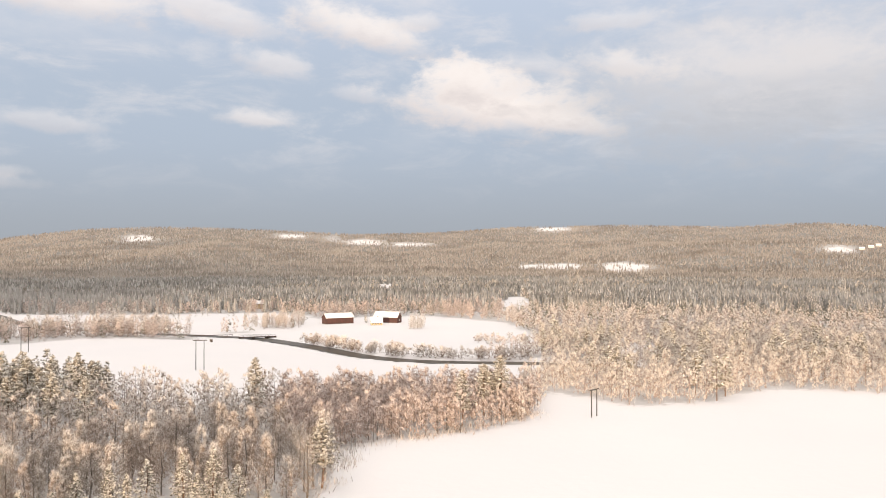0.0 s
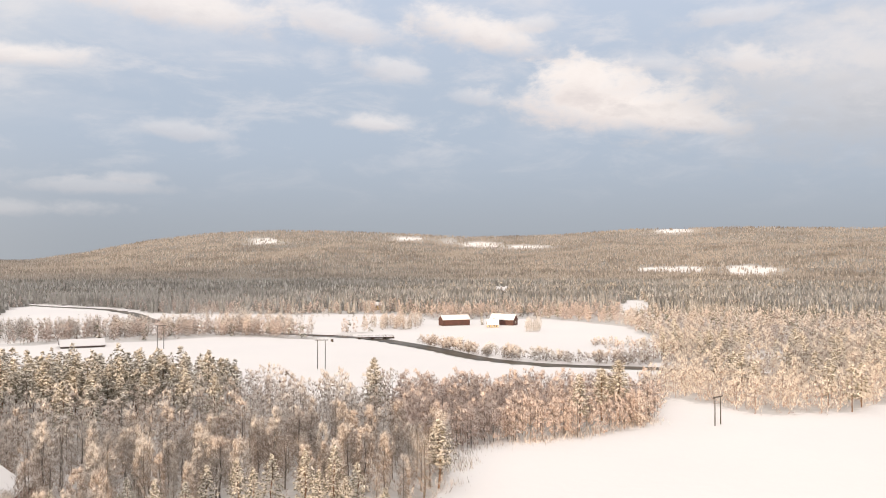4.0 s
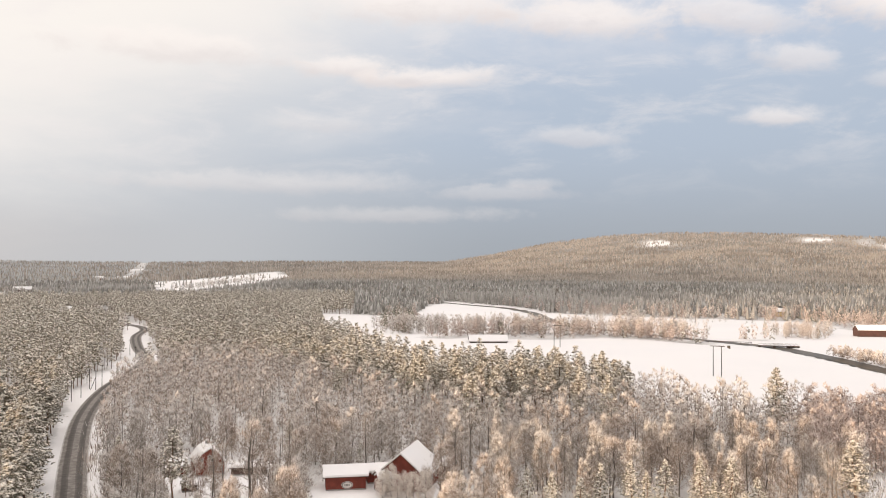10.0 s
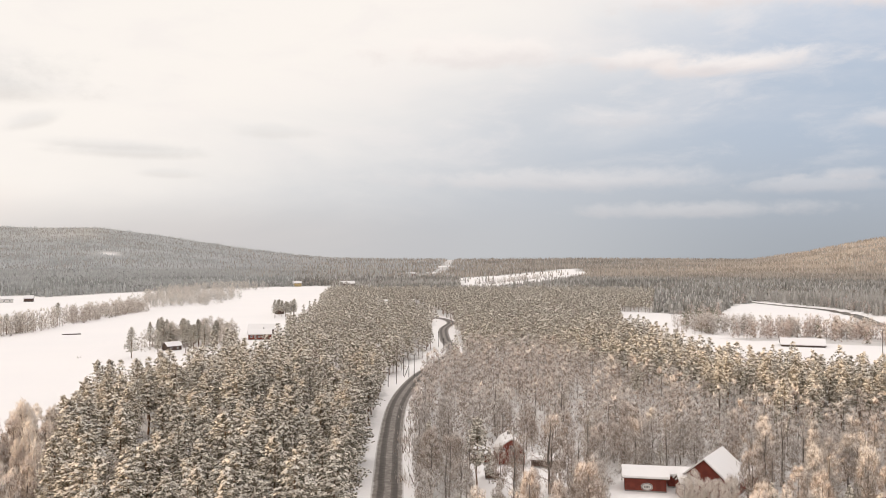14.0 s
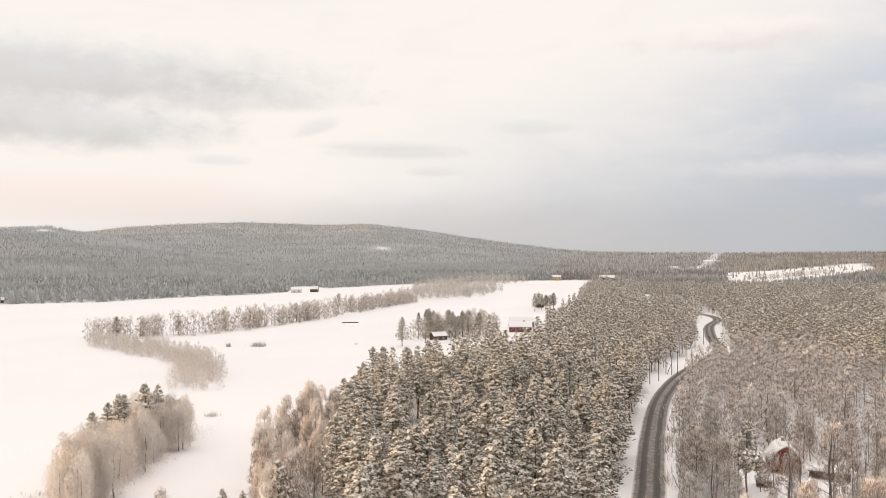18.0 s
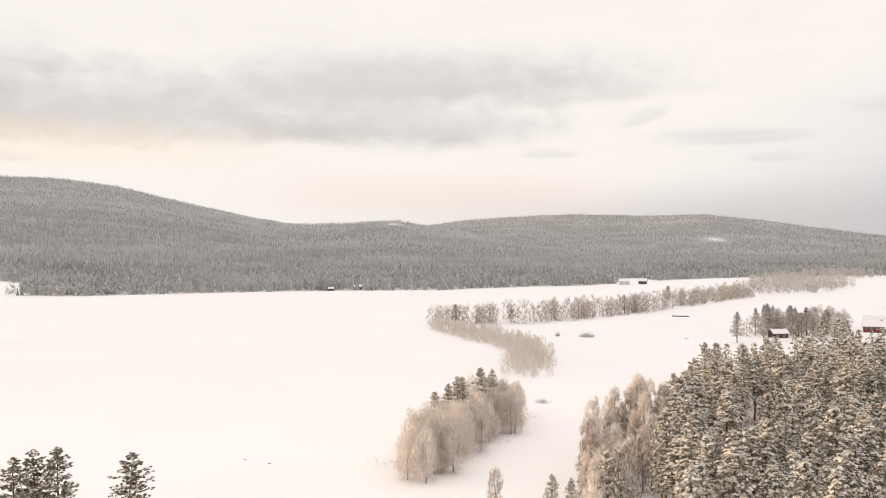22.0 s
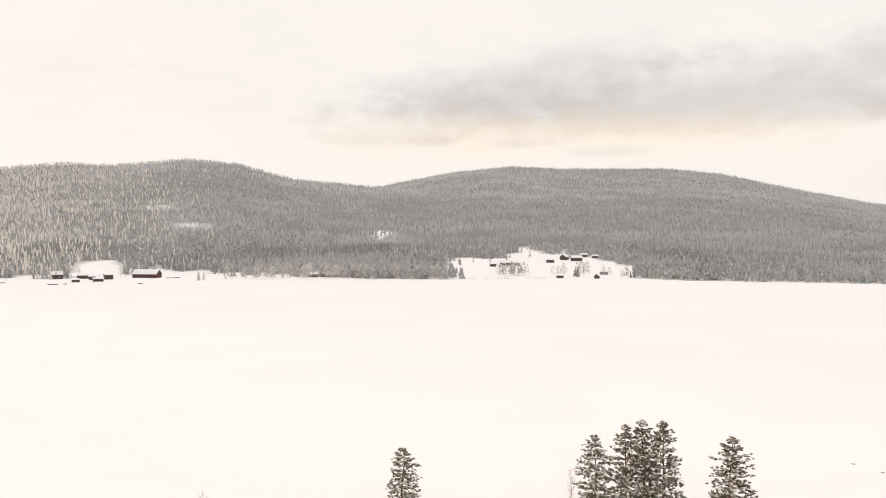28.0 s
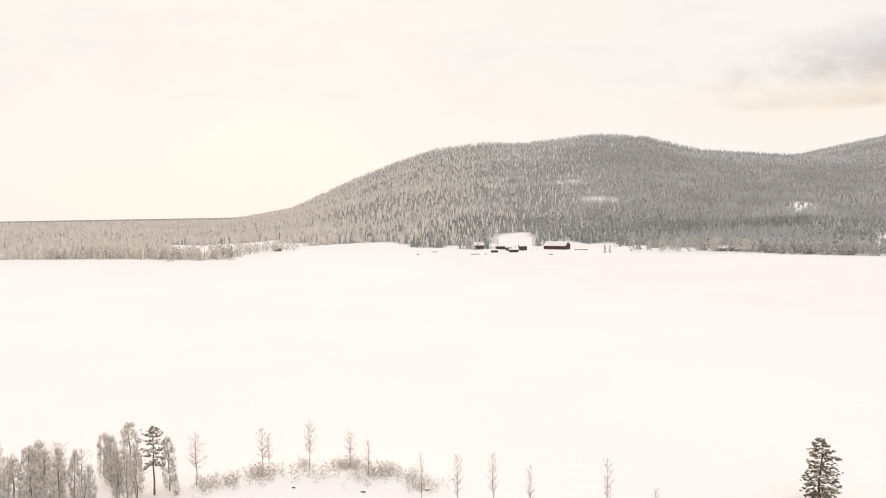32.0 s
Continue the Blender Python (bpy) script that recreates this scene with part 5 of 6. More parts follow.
house("boathouse", 101.1, 966, 0, 6.0, 5.0, 2.4, 1.6, M["dark_wood"], "boathouse on the ice edge", "boathouse", snow=0.3, trim=False)

# farm on the far slope of the lake
FARM_A = (("barn", 128.3, 1225, 4, 28, 9, 4.2, 3.0, "dark_wood", "long low dark barn on the snowy slope"), ("shed", 129.46, 1200, 10, 8, 6, 3.6, 2.0, "dark_wood", "dark shed on the snowy slope"),
          ("farmhouse", 125.6, 1296, 0, 12, 8, 4.2, 2.8, "red_dark", "dark red farmhouse above the lake"), ("barn", 124.67, 1345, 70, 14, 10, 4.5, 4.0, "dark_wood", "dark gabled barn above the lake"),
          ("barn", 123.85, 1330, 5, 17, 9, 5.0, 3.4, "red_dark", "old red barn above the lake"), ("shed", 123.4, 1392, 0, 12, 7, 3.5, 2.0, "dark_wood", "dark shed at the wood's edge"),
          ("shed", 122.63, 1374, 0, 10, 6, 3.2, 2.0, "dark_wood", "small dark shed on the slope"), ("boathouse", 124.95, 976, 0, 8, 5, 3.0, 1.8, "dark_wood", "dark boathouse at the ice"),
          ("boathouse", 122.5, 972, 80, 7, 5, 3.0, 2.2, "dark_wood", "gabled boathouse at the ice"), ("cottage", 122.05, 1058, 0, 10, 7, 3.4, 2.4, "stone", "grey cottage by the lake"))
FARM_B = (("farmhouse", 157.5, 1062, 4, 13, 9, 5.0, 3.4, "dark_wood", "dark farmhouse on the lake flat"), ("barn", 155.98, 1056, 0, 13, 7, 3.8, 1.6, "dark_wood", "dark plank barn on the lake flat"),
          ("shed", 155.45, 1025, 0, 7, 6, 4.0, 1.6, "dark_wood", "dark plank shed on the lake flat"), ("shed", 156.4, 988, 0, 8, 5, 2.6, 1.0, "dark_wood", "low dark shed near the ice"),
          ("shed", 155.1, 990, 0, 11, 5, 3.0, 1.0, "dark_wood", "low dark shed near the ice"), ("barn", 154.5, 1030, 14, 9, 7, 5.0, 1.6, "dark_wood", "tall dark shed on the lake flat"),
          ("barn", 152.2, 1050, -28, 30, 13, 4.4, 5.0, "red_dark", "big dark red barn with a wide snowy roof"), ("lake_house", 141.6, 1010, 5, 12, 8, 3.4, 2.4, "dark_wood", "dark house among shore birches"),
          ("lake_house", 140.4, 1014, 0, 22, 7, 3.0, 2.0, "stone", "long grey house among shore birches"), ("shed", 171.0, 1098, 10, 8, 6, 3.6, 2.6, "dark_wood", "lonely dark shed on the far shore"))
for group, farm in (("farm above the lake", FARM_A), ("farm on the lake flat", FARM_B)):
    for nm, a, d, turn, L, W, Hw, rise, mt, lb in farm:
        house(nm, a, d, turn, L, W, Hw, rise, M[mt], lb, nm.replace("_", " "), group, snow=0.4, trim=False, windows=(("-y", -L * 0.28, 2.0, 1.2, 1.3), ("-y", L * 0.28, 2.0, 1.2, 1.3)) if nm in ("farmhouse", "lake_house", "cottage") else ())
for a, d, e in ((-26.9, 3350, 0), (-27.3, 3400, 0), (-26.4, 3300, 0)):
    house("hill_house", a, d, 10, 18, 10, 6, 4, M["sign"], "pale house high on the wooded hill", "house", "houses on the hill", snow=0.5, trim=False, dz=8)

# ---------------------------------------------------------------- bridge, poles, masts
bridge = stand("bridge", 12.4, 591, 8, "low road bridge with dark piers and snowy railings", "bridge")
part("deck", box(-12.5, 12.5, -3.2, 3.2, 0.2, 0.75, 0.05), M["dark_wood"], bridge)
part("deck_snow", box(-12.4, 12.4, -3.1, 3.1, 0.754, 0.95, 0.08), M["snow"], bridge)
for x in (-11.5, -2.5, 6.0, 12.0):
    part("pier", box(x - 0.6, x + 0.6, -2.8, 2.8, -1.6, 0.196, 0.05), M["dark_wood"], bridge)
for s in (-3.15, 3.15):
    for k in range(11):
        part("post", box(-12 + 2.4 * k - 0.07, -12 + 2.4 * k + 0.07, s - 0.07, s + 0.07, 0.7, 1.6), M["dark_wood"], bridge)
    part("rail", box(-12.2, 12.2, s - 0.05, s + 0.05, 1.5, 1.62), M["dark_wood"], bridge)
wall_ = stand("guard_rail", 15.3, 601, 2, "long dark guard rail on the bridge ramp", "guard rail")
part("rail", box(-14, 14, -0.15, 0.15, 0.9, 1.25), M["dark_wood"], wall_)
for k in range(9):
    part("post", box(-13.6 + 3.4 * k - 0.1, -13.6 + 3.4 * k + 0.1, -0.1, 0.1, -0.3, 0.9), M["dark_wood"], wall_)


def h_pole(a, d, h, turn=0):
    root = stand("power_pole", a, d, turn, "twin-leg dark wooden power-line pole in the snow", "power pole", "power-line poles")
    for x in (-1.9, 1.9):
        part("leg", rod((x, 0, -0.5), (x, 0, h), 0.22, 0.16), M["pole"], root)
        for k in (-0.9, 0.9):
            part("insulator", rod((x + k, 0, h + 0.12), (x + k, 0, h + 0.5), 0.09, 0.05), M["stone"], root)
    part("crossarm", box(-3.3, 3.3, -0.12, 0.12, h - 0.25, h + 0.12, 0.03), M["pole"], root)
    return root


h_pole(16.05, 428, 14.6)
h_pole(-10.15, 297, 9.4, 62)
h_pole(26.35, 545, 14.0)
tr = stand("transformer", 15.35, 429, 0, "dark transformer box on the pole's crossarm", "transformer", dz=13.7)
part("box", box(-0.7, 0.7, -0.5, 0.5, 0.0, 1.1, 0.06), M["pole"], tr)
part("lid", box(-0.8, 0.8, -0.6, 0.6, 1.104, 1.2, 0.03), M["metal"], tr)
part("bracket", box(-0.15, 0.9, -0.1, 0.1, -0.3, -0.004), M["pole"], tr)
# wires of the power line
LINE = [(26.35, 545, 14.3), (16.05, 428, 14.9)]
for off in (-1.9, 0.0, 1.9):
    cv = bpy.data.curves.new("power_wire", "CURVE")
    cv.dimensions, cv.bevel_depth = "3D", 0.025
    sp = cv.splines.new("POLY")
    p, q = [Vector((*xy(a, d), h)) for a, d, h in LINE]
    sp.points.add(12)
    for i in range(13):
        t = i / 12
        c = p.lerp(q, t)
        sp.points[i].co = (c.x + off * 0.7, c.y + off, c.z - 5 * t * (1 - t), 1)
    ob = new("power_wire", cv)
    cv.materials.append(M["pole"])
    tagged(ob, "thin dark power wire between poles", "wire", "power wires")

for a, d, h in ((57.76, 359, 8.0), (57.21, 368, 9.0), (56.73, 391, 8.5), (56.0, 389, 10.5), (54.37, 517, 9.5), (54.02, 499, 7.0), (55.7, 470, 8.0), (54.9, 560, 9.0)):
    root = stand("utility_pole", a, d, RNG.uniform(-10, 10), "slim dark wooden pole beside the road", "utility pole", "roadside poles")
    part("pole", rod((0, 0, -0.4), (0, 0, h), 0.16, 0.11), M["pole"], root)
    part("crossarm", box(-0.8, 0.8, -0.06, 0.06, h - 0.6, h - 0.45), M["pole"], root)
stay = stand("utility_pole", 56.45, 387, 0, "pole with a slanting wooden stay beside the road", "utility pole", "roadside poles")
part("pole", rod((0.6, 0, -0.3), (0.6, 0, 8.4), 0.16, 0.11), M["pole"], stay)
part("stay", rod((-1.6, 0, -0.3), (0.5, 0, 5.2), 0.13, 0.11), M["pole"], stay)

# hut roofs, boats and wood piles on the ice
for a, d, L in ((157.7, 953, 10), (157.0, 953, 3), (160.5, 1008, 7), (161.6, 962, 3), (152.6, 935, 5), (77.8, 640, 12), (150.6, 1030, 16)):
    pile = stand("wood_pile", a, d, 0, "dark stack of timber with snow on top", "wood pile", "timber stacks by the lake")
    for k in range(4):
        part("log", rod((-L / 2, -0.9 + 0.6 * k, 0.35), (L / 2, -0.9 + 0.6 * k, 0.35), 0.32, 0.32), M["dark_wood"], pile)
    part("snow_cap", box(-L / 2, L / 2, -1.1, 1.1, 0.66, 0.9, 0.1), M["snow"], pile)



def stone(a, d, size, seed):
    """A low rounded stone, uneven all round, with a cap of snow."""
    rng = np.random.RandomState(seed)
    root = stand("stone", a, d, rng.uniform(0, 180), "dark rounded stone half sunk in the lake snow", "stone", "stones in the snow")
    bm = bmesh.new()
    bmesh.ops.create_icosphere(bm, subdivisions=2, radius=1.0)
    for v in bm.verts:
        v.co = Vector((v.co.x * size, v.co.y * size * 0.6, v.co.z * size * 0.38)) * rng.uniform(0.88, 1.12)
    part("rock", bm, M["pole"], root)
    bm = bmesh.new()
    bmesh.ops.create_icosphere(bm, subdivisions=2, radius=1.0)
    for v in bm.verts:
        v.co = Vector((v.co.x * size * 0.7, v.co.y * size * 0.42, v.co.z * size * 0.14 + size * 0.33))
    part("snow_cap", bm, M["snow"], root)


for k, (a, d, size) in enumerate(((111.1, 184, 0.85), (110.0, 183, 0.4), (109.3, 182, 0.35), (108.8, 184, 0.45), (106.8, 222, 0.5), (105.2, 217, 0.5), (165.6, 160, 0.5), (161.2, 162, 0.5), (170.3, 163, 0.4))):
    stone(a, d, size, k)

# ---------------------------------------------------------------- single trees and shore belts
DARK_PINE = "dark pine standing alone by the frozen lake"
for a, d, h, wd in ((135.6, 168, 12.6, 1.5), (122.6, 168, 15.7, 1.2), (120.6, 168, 18.0, 1.2), (119.5, 171, 18.4, 1.2), (118.2, 167, 19.3, 1.2), (113.85, 168, 16.8, 1.45),
                    (179.25, 172, 13.8, 1.05), (86.2, 170, 9.4, 1.2), (84.9, 172, 8.3, 1.1), (92.58, 240, 17.8, 1.1), (88.94, 578, 13, 1.2), (72.69, 479, 15, 0.9), (71.0, 505, 16, 1), (70.5, 510, 16, 1),
                    (69.8, 520, 15, 1), (69.2, 530, 15, 1), (68.4, 545, 14, 1), (70.2, 535, 14, 1), (55.11, 413, 9, 0.5)):
    plant(LONE_PINES if 100 < a < 140 else SPREADING if a > 170 else PINES, a, d, h, wd, DARK_PINE if a > 84 else "tall pine by the cabin in the snowfield")
for a, d, h, wd in ((8.14, 205, 17.0, 1.35), (17.09, 183, 15.4, 1.15), (15.17, 185, 15.8, 1.2), (13.62, 173, 14.6, 1.3), (11.75, 157, 13.6, 1.3), (19.31, 179, 15.4, 1.2), (21.51, 178, 15.2, 1.2), (23.44, 174, 15, 1.2), (20.5, 172, 14.5, 1.1), (26.66, 166, 15, 1.1), (28.33, 169, 15, 1.1), (32.77, 167, 14.5, 1.0),
                    (16.2, 172, 13.5, 1.2), (14.4, 168, 13, 1.2), (24.8, 168, 13.5, 1.2), (78.58, 738, 18, 1.2), (74.3, 487, 17, 1.2), (92.68, 540, 16, 1.4), (91.02, 250, 18.6, 1.2), (94.13, 226, 15.8, 1.2), (92.2, 240, 17.5, 1.1), (93.2, 231, 17, 1.1), (90.2, 258, 17, 1.0), (81.4, 655, 15, 1.2), (5.22, 704, 12, 0.8), (13.2, 680, 11, 0.9), (177.9, 170, 4.5, 1.0),
                    (126.97, 1368, 14, 0.8), (129.65, 1278, 10, 1), (130.8, 1261, 9, 1), (131.76, 1228, 12, 0.8), (128.55, 1293, 13, 0.9), (149.02, 972, 10, 1.2), (148.7, 976, 9, 1.2)):
    plant(PINES if 60 < a < 100 or a == 8.14 else SPRUCES, a, d, h, wd, "dark conifer among the frosted trees of the shore" if 60 < a < 100 else "")
for a, d, h, wd in ((187.4, 172, 11.3, 1), (186.4, 168, 11, 1.1), (185.7, 172, 12.2, 1), (184.9, 170, 10, 1), (183.98, 173, 10.8, 1), (183.1, 168, 9, 1), (181.5, 172, 10.6, 1), (180.9, 170, 10, 1), (180.3, 172, 9.8, 1), (178.3, 173, 11.2, 1),
                    (176.6, 174, 11.4, 0.9), (172.33, 175, 10.4, 0.7), (171.9, 176, 8.8, 0.7), (169.2, 174, 11.0, 0.75), (166.4, 173, 8.4, 0.9), (165.2, 168, 8.0, 0.6), (161.6, 152, 11.6, 0.35), (159.1, 150, 12, 0.5), (156.65, 150, 12.2, 0.5),
                    (154.1, 150, 9.8, 0.55), (148.9, 150, 11.8, 0.5), (145.7, 148, 7.4, 0.6), (90.05, 170, 11.0, 0.9), (83.9, 172, 13.4, 0.9), (83.3, 200, 16, 0.9), (82.4, 214, 18, 0.9), (81.0, 226, 19, 0.85), (80.3, 236, 19.5, 0.9), (124.2, 168, 9.2, 0.6),
                    (62, 1000, 12, 1), (157.7, 1070, 13, 1.2), (156.2, 1100, 12, 1), (153.8, 1042, 16, 0.7), (153.5, 1044, 14, 0.8), (155.0, 1010, 8, 1)):
    plant(SLENDER if 110 < a < 177 else GROVE if a >= 177 else EDGE_BIRCHES if 79 < a < 84 else BIRCHES, a, d, h, wd, "slender frosted birch at the snowy lake shore" if a > 84 else "")

for _ in range(22):
    plant(GROVE if RNG.rand() < 0.7 else SLENDER, RNG.uniform(180.2, 190), RNG.uniform(162, 188), RNG.uniform(8.5, 12.5), RNG.uniform(0.9, 1.3), "grey frosted birch in the grove by the lake")

for a, d, h, wd in ((53.5, 206, 12, 1), (50.2, 196, 13, 0.9), (49.1, 199, 13.5, 0.8), (46.7, 205, 18.5, 1.0), (45.6, 200, 12, 1), (47.9, 190, 9, 1), (52.4, 190, 9, 1), (48.4, 244, 14, 1), (34.0, 196, 14.5, 1.0), 
                    (35.2, 198, 8, 1.2), (43.6, 200, 9, 1)):
    plant(BIRCHES, a, d, h, wd, "frosted birch in front of the red houses")
for a, d, h, wd in ((38.1, 199, 6.6, 1.2), (37.5, 200, 8.2, 1.0), (37.1, 197, 6.6, 1.2), (36.5, 197, 7.0, 1.2), (36.0, 196, 7.4, 1.1), (35.2, 195, 8.2, 1.1), (37.9, 202, 5.2, 1.4)):
    plant(WILLOWS, a, d, h, wd, "rounded frosted shrub before the red house")
for a, d, h, wd in ((55.0, 207, 15.5, 0.8), (51.7, 203, 17.5, 1.05), (50.9, 208, 9, 0.9)):
    plant(PINES, a, d, h, wd, "slender pine with snowy branches by the cottage")
for a, d, h, wd in ((41.0, 222, 8, 0.9), (40.3, 221, 6.5, 1), (39.6, 223, 8.5, 0.9), (44.3, 232, 13, 0.8)):
    plant(SPRUCES, a, d, h, wd, "small snow-laden spruce behind the garage")


for a, d, h, wd in ((53.6, 196, 15, 1.0), (52.2, 198, 14, 0.8), (49.25, 195, 17, 0.9), (48.6, 194, 16, 0.9), (46.85, 200, 19.5, 1.15), (44.35, 196, 14, 1.0), (45.4, 206, 13, 1.0), (34.2, 199, 17, 0.9), (29.5, 205, 16, 1.1), (27.0, 212, 17, 1.0), (31.0, 222, 16, 1.1), (42.5, 262, 17, 1.2), (50.5, 262, 18, 1.3), (46.0, 275, 17, 1.3), (38.5, 258, 16, 1.2)):
    plant(BARE, a, d, h, wd)


def belt(line, half, spacing, lo, hi, stock_share, label, name="shore_trees", full=False):
    """Trees along a line of the plan. stock_share: the part that is birch."""
    a_, d_ = [], []
    for (a0, d0), (a1, d1) in zip(line, line[1:]):
        p, q = np.array(xy(a0, d0)), np.array(xy(a1, d1))
        n = max(2, int(np.linalg.norm(q - p) * 2 * half / spacing ** 2))
        for _ in range(n):
            c = p + (q - p) * RNG.rand() + RNG.uniform(-half, half, 2)
            a_.append(math.degrees(math.atan2(-c[0], c[1])) % 360)
            d_.append(math.hypot(*c))
    a_, d_ = np.array(a_), np.array(d_)
    a_ = np.where(a_ > 270, a_ - 360, a_)
    birch = RNG.rand(len(a_)) < stock_share
    if full:
        for aa, dd, bb in zip(a_, d_, birch):
            plant(WILLOWS if bb else LONE_PINES, aa, dd, RNG.uniform(lo, hi), RNG.uniform(0.85, 1.25), label if bb else "")
        return
    if birch.any():
        forest(name, (BUSHY if line[0][0] > 60 else BUSH_ROUND if hi < 10 else BROWNISH) if d_.mean() < 820 else BIRCH_LOW, rows_of(a_[birch], d_[birch], lo, hi, (1.0, 1.4) if hi < 10 else (0.9, 1.2)), (M["grey_birch"] if line[0][0] > 60 and d_.mean() > 820 else M["frost"] if line[0][0] > 60 and hi < 12 else M["twig"], M["rime"] if line[0][0] > 60 else M["frost"], M["birch_bark"]), label, "trees", rng=RNG)
    if (~birch).any():
        forest("shore_spruces", SPRUCE_MID, rows_of(a_[~birch], d_[~birch], lo, hi), (M["spruce"], M["tree_snow"]), "dark snowy spruces in the shore belt", "trees", rng=RNG)


for _ in range(10):
    plant(PINES, RNG.uniform(64.0, 65.4), RNG.uniform(760, 805), RNG.uniform(13, 17), 1.1, "tall pine by the dark barn")
for _ in range(34):
    a, d = RNG.uniform(67.6, 73.2), RNG.uniform(527, 570)
    plant(PINES if RNG.rand() < 0.55 else WILLOWS, a, d, RNG.uniform(12, 18), RNG.uniform(0.9, 1.15), "tree of the grove round the log cabin")
for k in range(44):
    a = RNG.uniform(78.6, 83.8)
    d = np.interp(a, (79, 84.6), (252, 190)) - 75 * RNG.rand() ** 1.5
    plant(PINES if k % 9 == 0 and d < 200 else EDGE_BIRCHES if k % 2 else TALL_BIRCHES, a, d, RNG.uniform(14, 21), RNG.uniform(0.75, 1.05), "tall frosted birch at the edge of the pine wood")
FROSTY = "frosted birch of the wooded spit in the lake"
belt(((95.4, 196), (94.6, 208), (93.0, 222), (90.5, 248), (89.0, 272)), 8.0, 4.9, 8.5, 16.5, 1.0, FROSTY, full=True)
belt(((88.0, 350), (87.4, 395), (88.4, 440), (91.4, 490), (93.6, 535)), 9.5, 3.7, 6.5, 10.5, 1.0, "low white-frosted birches on the spit")
belt(((94.2, 556), (90.0, 572)), 8, 4.6, 12, 16, 1.0, "frosted birches at the tip of the spit")
belt(((88.6, 575), (86.6, 586), (82.2, 640), (78.6, 715)), 8, 5.0, 12, 18, 0.96, "row of frosted birches along the lake shore")
belt(((78.2, 740), (76.2, 800), (73.6, 890)), 9, 5.0, 10, 17, 0.95, "frosted birches where the shore bends")
belt(((74.6, 920), (70.5, 980), (68.5, 1150)), 24, 8, 11, 16, 0.75, "mixed trees beyond the snowfield")
belt(((73.0, 1020), (71.0, 1250), (66.5, 1420)), 24, 9, 11, 17, 0.7, "mixed trees along the field's far edge")
belt(((51.4, 1560), (48.6, 1900), (47.0, 2150)), 20, 12, 9, 14, 0.6, "loose trees across the far valley field")
belt(((73.8, 520), (72, 545), (69.5, 560), (68.0, 580)), 9, 6, 11, 15, 0.8, "frosted birches round the cabin")
belt(((37.5, 640), (33, 640), (28, 645), (22, 640), (17.5, 622)), 14, 5.0, 11, 17, 0.85, "belt of frosted birches along the river field")
belt(((38.5, 690), (36, 660), (34, 700)), 15, 9, 9, 14, 0.6, "loose trees by the river field")
belt(((26, 830), (20, 800), (15, 790)), 18, 13, 8, 13, 0.9, "scattered birches in the river meadow")
belt(((12.5, 690), (10.8, 655), (10.2, 700)), 12, 6, 9, 14, 0.95, "birches by the bridge")
belt(((9.2, 548), (8.0, 530), (5.5, 492), (2.4, 469), (-0.6, 460), (-3.7, 458), (-6.6, 458)), 3.0, 3.7, 4.5, 9.5, 1.0, "rounded frosted bushes along the river bank")
belt(((2.9, 638), (1.6, 640)), 6, 4, 9, 13, 1.0, "frosted birches by the farm")
belt(((-1.0, 560), (-3.5, 540), (-5.5, 560)), 12, 10, 4, 8, 1.0, "frosted bushes in the farm field")
belt(((128.8, 1018), (127.1, 1041)), 12, 6, 14, 19, 1.0, "tall frosted birches below the farm")
belt(((125.3, 1046), (124.6, 1030)), 7, 7, 13, 18, 1.0, "frosted birches below the farm")
belt(((123.7, 1051), (122.9, 1054)), 8, 6, 14, 19, 1.0, "frosted birches below the farm")
belt(((122.4, 1040), (121.7, 1058)), 8, 9, 9, 15, 1.0, "loose frosted trees by the lake")
belt(((146.5, 990), (142, 1000), (138, 985), (133, 965)), 22, 8, 12, 19, 0.8, "tall trees along the far shore")
belt(((120.6, 1010), (117.5, 975), (116.0, 955)), 10, 7, 9, 15, 0.9, "frosted birches on the far shore")
belt(((187, 1078), (180, 1010), (175, 945), (172.5, 1060), (170, 1110)), 16, 8, 10, 17, 0.9, "pale frosted trees on the sunlit shore")


def bushes(name, line, half, count, lo, hi, label, mats=None):
    """Low frosted scrub: many thin upright shoots in one object, thicker in clumps."""
    pts = np.array([xy(*p) for p in line])
    heart = RNG.rand(max(5, count // 130)) ** 0.8
    i = RNG.randint(len(pts) - 1, size=count)
    t = np.clip(heart[RNG.randint(len(heart), size=count)] + RNG.normal(0, 0.03, count), 0, 1)[:, None]
    c = pts[i] + (pts[i + 1] - pts[i]) * t + RNG.normal(0, half, (count, 2))
    a, d = np.degrees(np.arctan2(-c[:, 0], c[:, 1])) % 360, np.hypot(c[:, 0], c[:, 1])
    z = height(np.where(a > 300, a - 360, a), d)
    h = RNG.uniform(lo, hi, count) * (0.6 + 0.4 * np.sin(t[:, 0] * 40 + i))
    lean = RNG.normal(0, 0.3, (count, 2)) * h[:, None]
    sw = RNG.normal(0, 1, (count, 2))
    sw *= (RNG.uniform(0.03, 0.08, count) * h / (np.linalg.norm(sw, axis=1) + 1e-6))[:, None]
    v = np.stack([np.column_stack([c - sw, z - 0.1]), np.column_stack([c + sw, z - 0.1]), np.column_stack([c + lean, z + h])], 1).reshape(-1, 3)
    f = np.arange(count * 3).reshape(-1, 3)
    return tagged(new(name, mesh_from(name, v, f, mats or (M["twig"], M["frost"]), (RNG.rand(count) > 0.4).astype(int))), label, "bushes", kind="stuff")


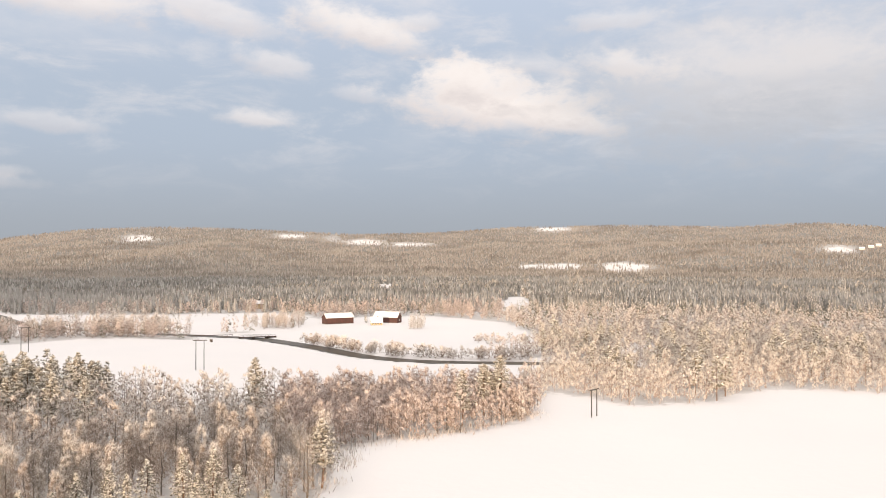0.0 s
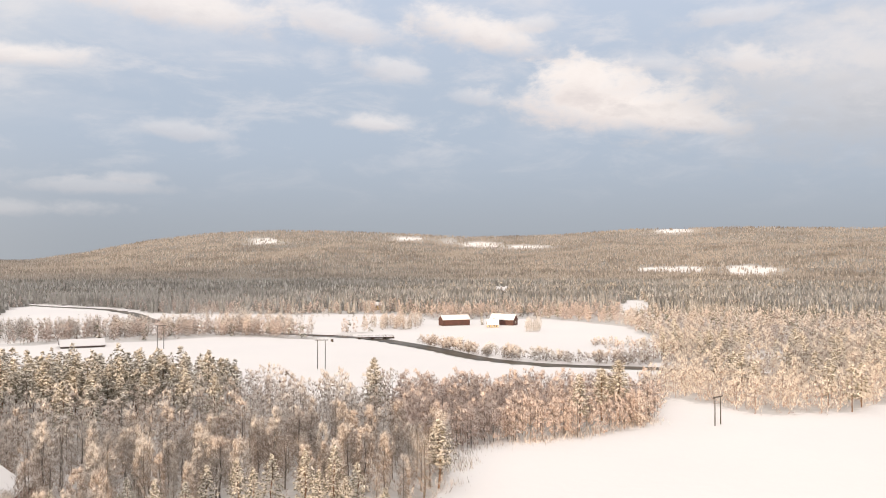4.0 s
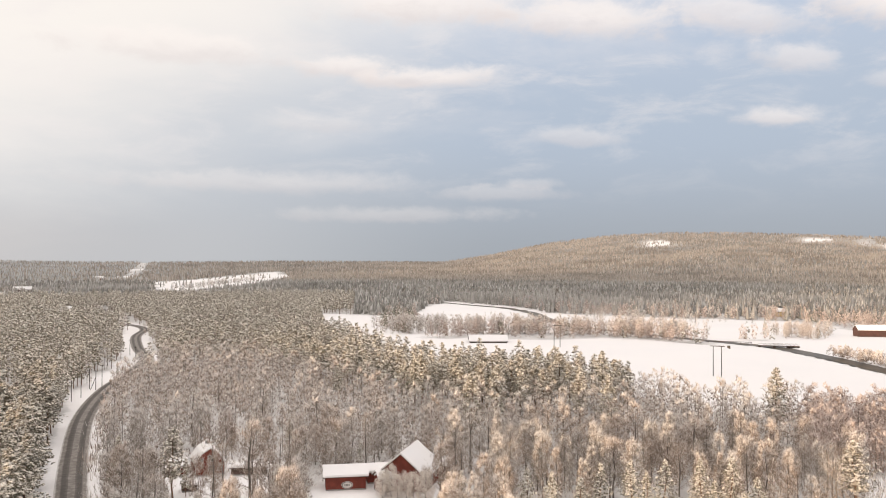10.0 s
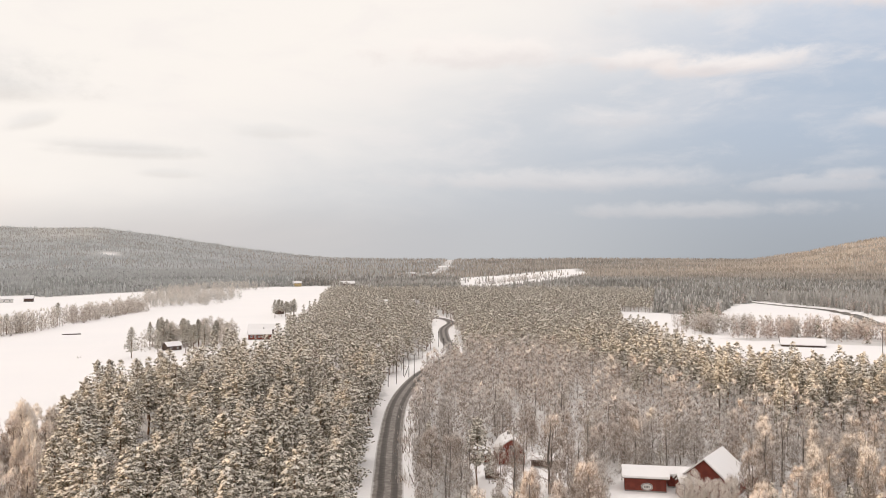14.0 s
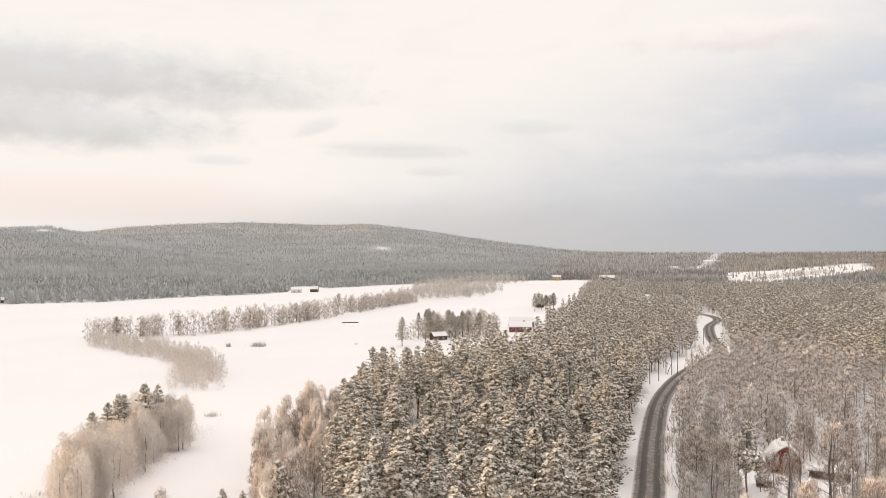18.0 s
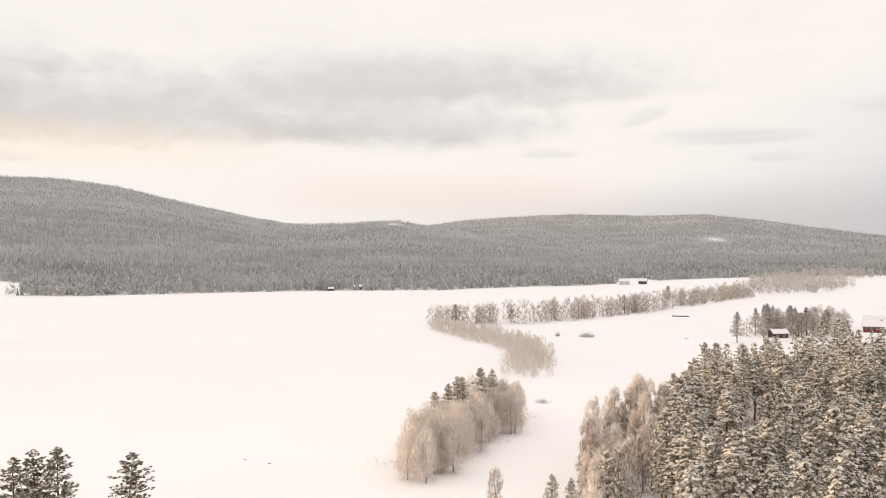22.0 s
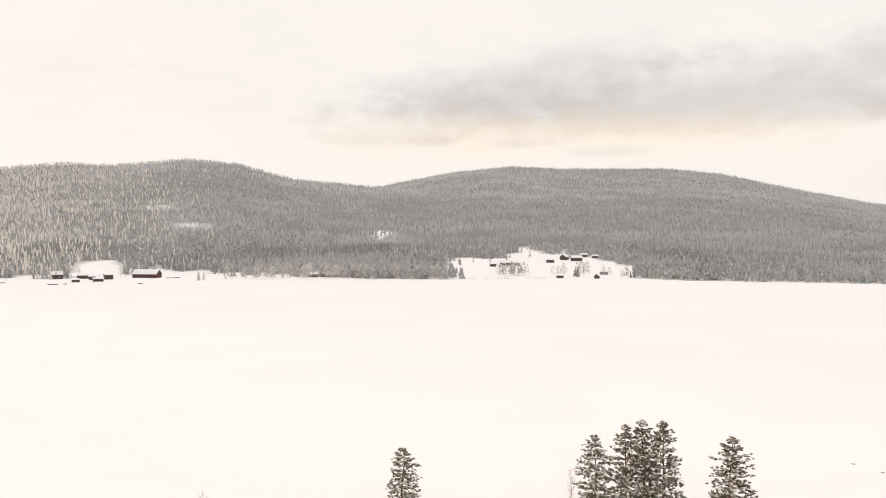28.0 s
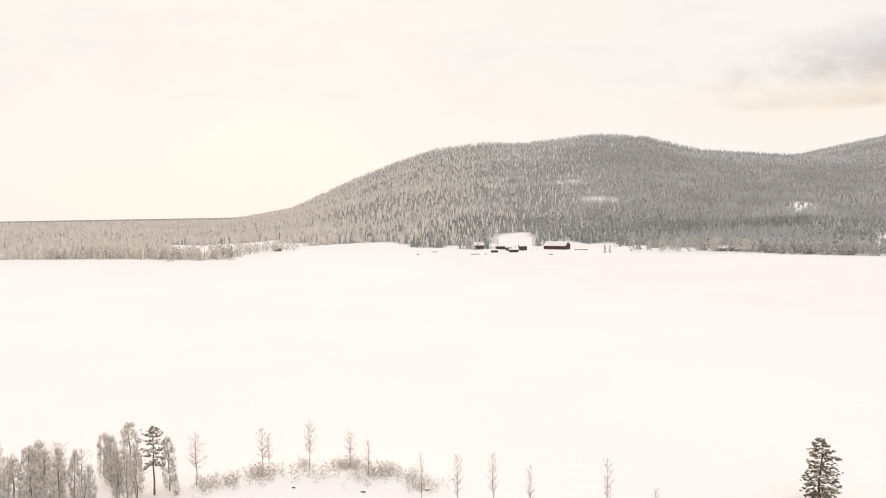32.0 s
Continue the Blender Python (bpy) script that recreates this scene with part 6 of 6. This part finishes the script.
# frosted scrub in clumps on the mound
ba, bd = [], []
for a0, d0, half, n_ in ((174.5, 172, 1.0, 26), (172.3, 175, 0.8, 26), (169.6, 176, 0.7, 16), (166.6, 174, 1.1, 46), (164.2, 170, 1.2, 44), (161.9, 164, 1.0, 30), (168.3, 168, 1.6, 14), (171.5, 169, 1.2, 12), (165.5, 165, 1.0, 10), (176.2, 171, 0.7, 16)):
    ba += list(RNG.normal(a0, half * 0.75, n_ * 2))
    bd += list(RNG.normal(d0, 2.2, n_ * 2))
ba, bd = np.array(ba), np.array(bd)
forest("mound_scrub", THICKET, rows_of(ba, bd, 1.0, 2.9, (0.9, 1.5)), (M["shore_tree"], M["rime"]), "grey frosted scrub on the snowy mound by the lake", "bushes")
bushes("shore_scrub", ((128.5, 169), (124, 167)), 1.6, 1400, 0.5, 1.6, "brown reeds and scrub at the lake edge")
bushes("spit_scrub", ((98, 214), (93.6, 210), (90, 240), (87.5, 275)), 3.0, 3000, 0.3, 1.1, "frosted reeds under the birches of the spit")
bushes("field_bush", ((84.2, 497), (83.2, 496)), 1.5, 520, 1.2, 3.4, "low frosted bush in the snowfield")
bushes("field_bush", ((85.85, 499), (85.7, 499)), 0.6, 180, 1.2, 3.6, "small frosted bush in the snowfield")
bushes("field_bush", ((77.5, 497), (77.4, 497)), 0.4, 80, 0.8, 1.8, "tiny frosted bush in the snowfield")
bushes("field_bush", ((87.0, 292), (86.7, 294)), 1.2, 240, 0.8, 2.0, "low frosted bush beside the spit")
bushes("reeds", ((131.5, 955), (128.5, 962), (126, 968)), 2.5, 1000, 0.8, 2.2, "brown reed bed along the far shore")
bushes("reeds", ((118.8, 975), (116.5, 950), (113, 950)), 2.5, 1000, 0.8, 2.4, "brown reed bed along the far shore")
bushes("reeds", ((178, 940), (174.0, 935)), 3, 1000, 0.8, 2.6, "brown reed bed along the sunlit shore")
bushes("verge_scrub", ((56.5, 205), (56.2, 278), (55.4, 340)), 2.0, 1800, 0.8, 3.2, "frosted shrubs along the road verge")
bushes("wood_edge_scrub", ((7.6, 200), (6.5, 246), (-1.4, 270), (-6.4, 300)), 2.5, 3000, 0.6, 2.4, "frosted scrub along the edge of the birches")

# shapes that found no place
for stock in (PINES, BIRCHES, WILLOWS, TALL_BIRCHES, EDGE_BIRCHES, GROVE, SPREADING, SLENDER, BARE, LONE_PINES, SPRUCES):
    for root in stock:
        if root.name not in used:
            for ob in (*root.children, root):
                bpy.data.objects.remove(ob)
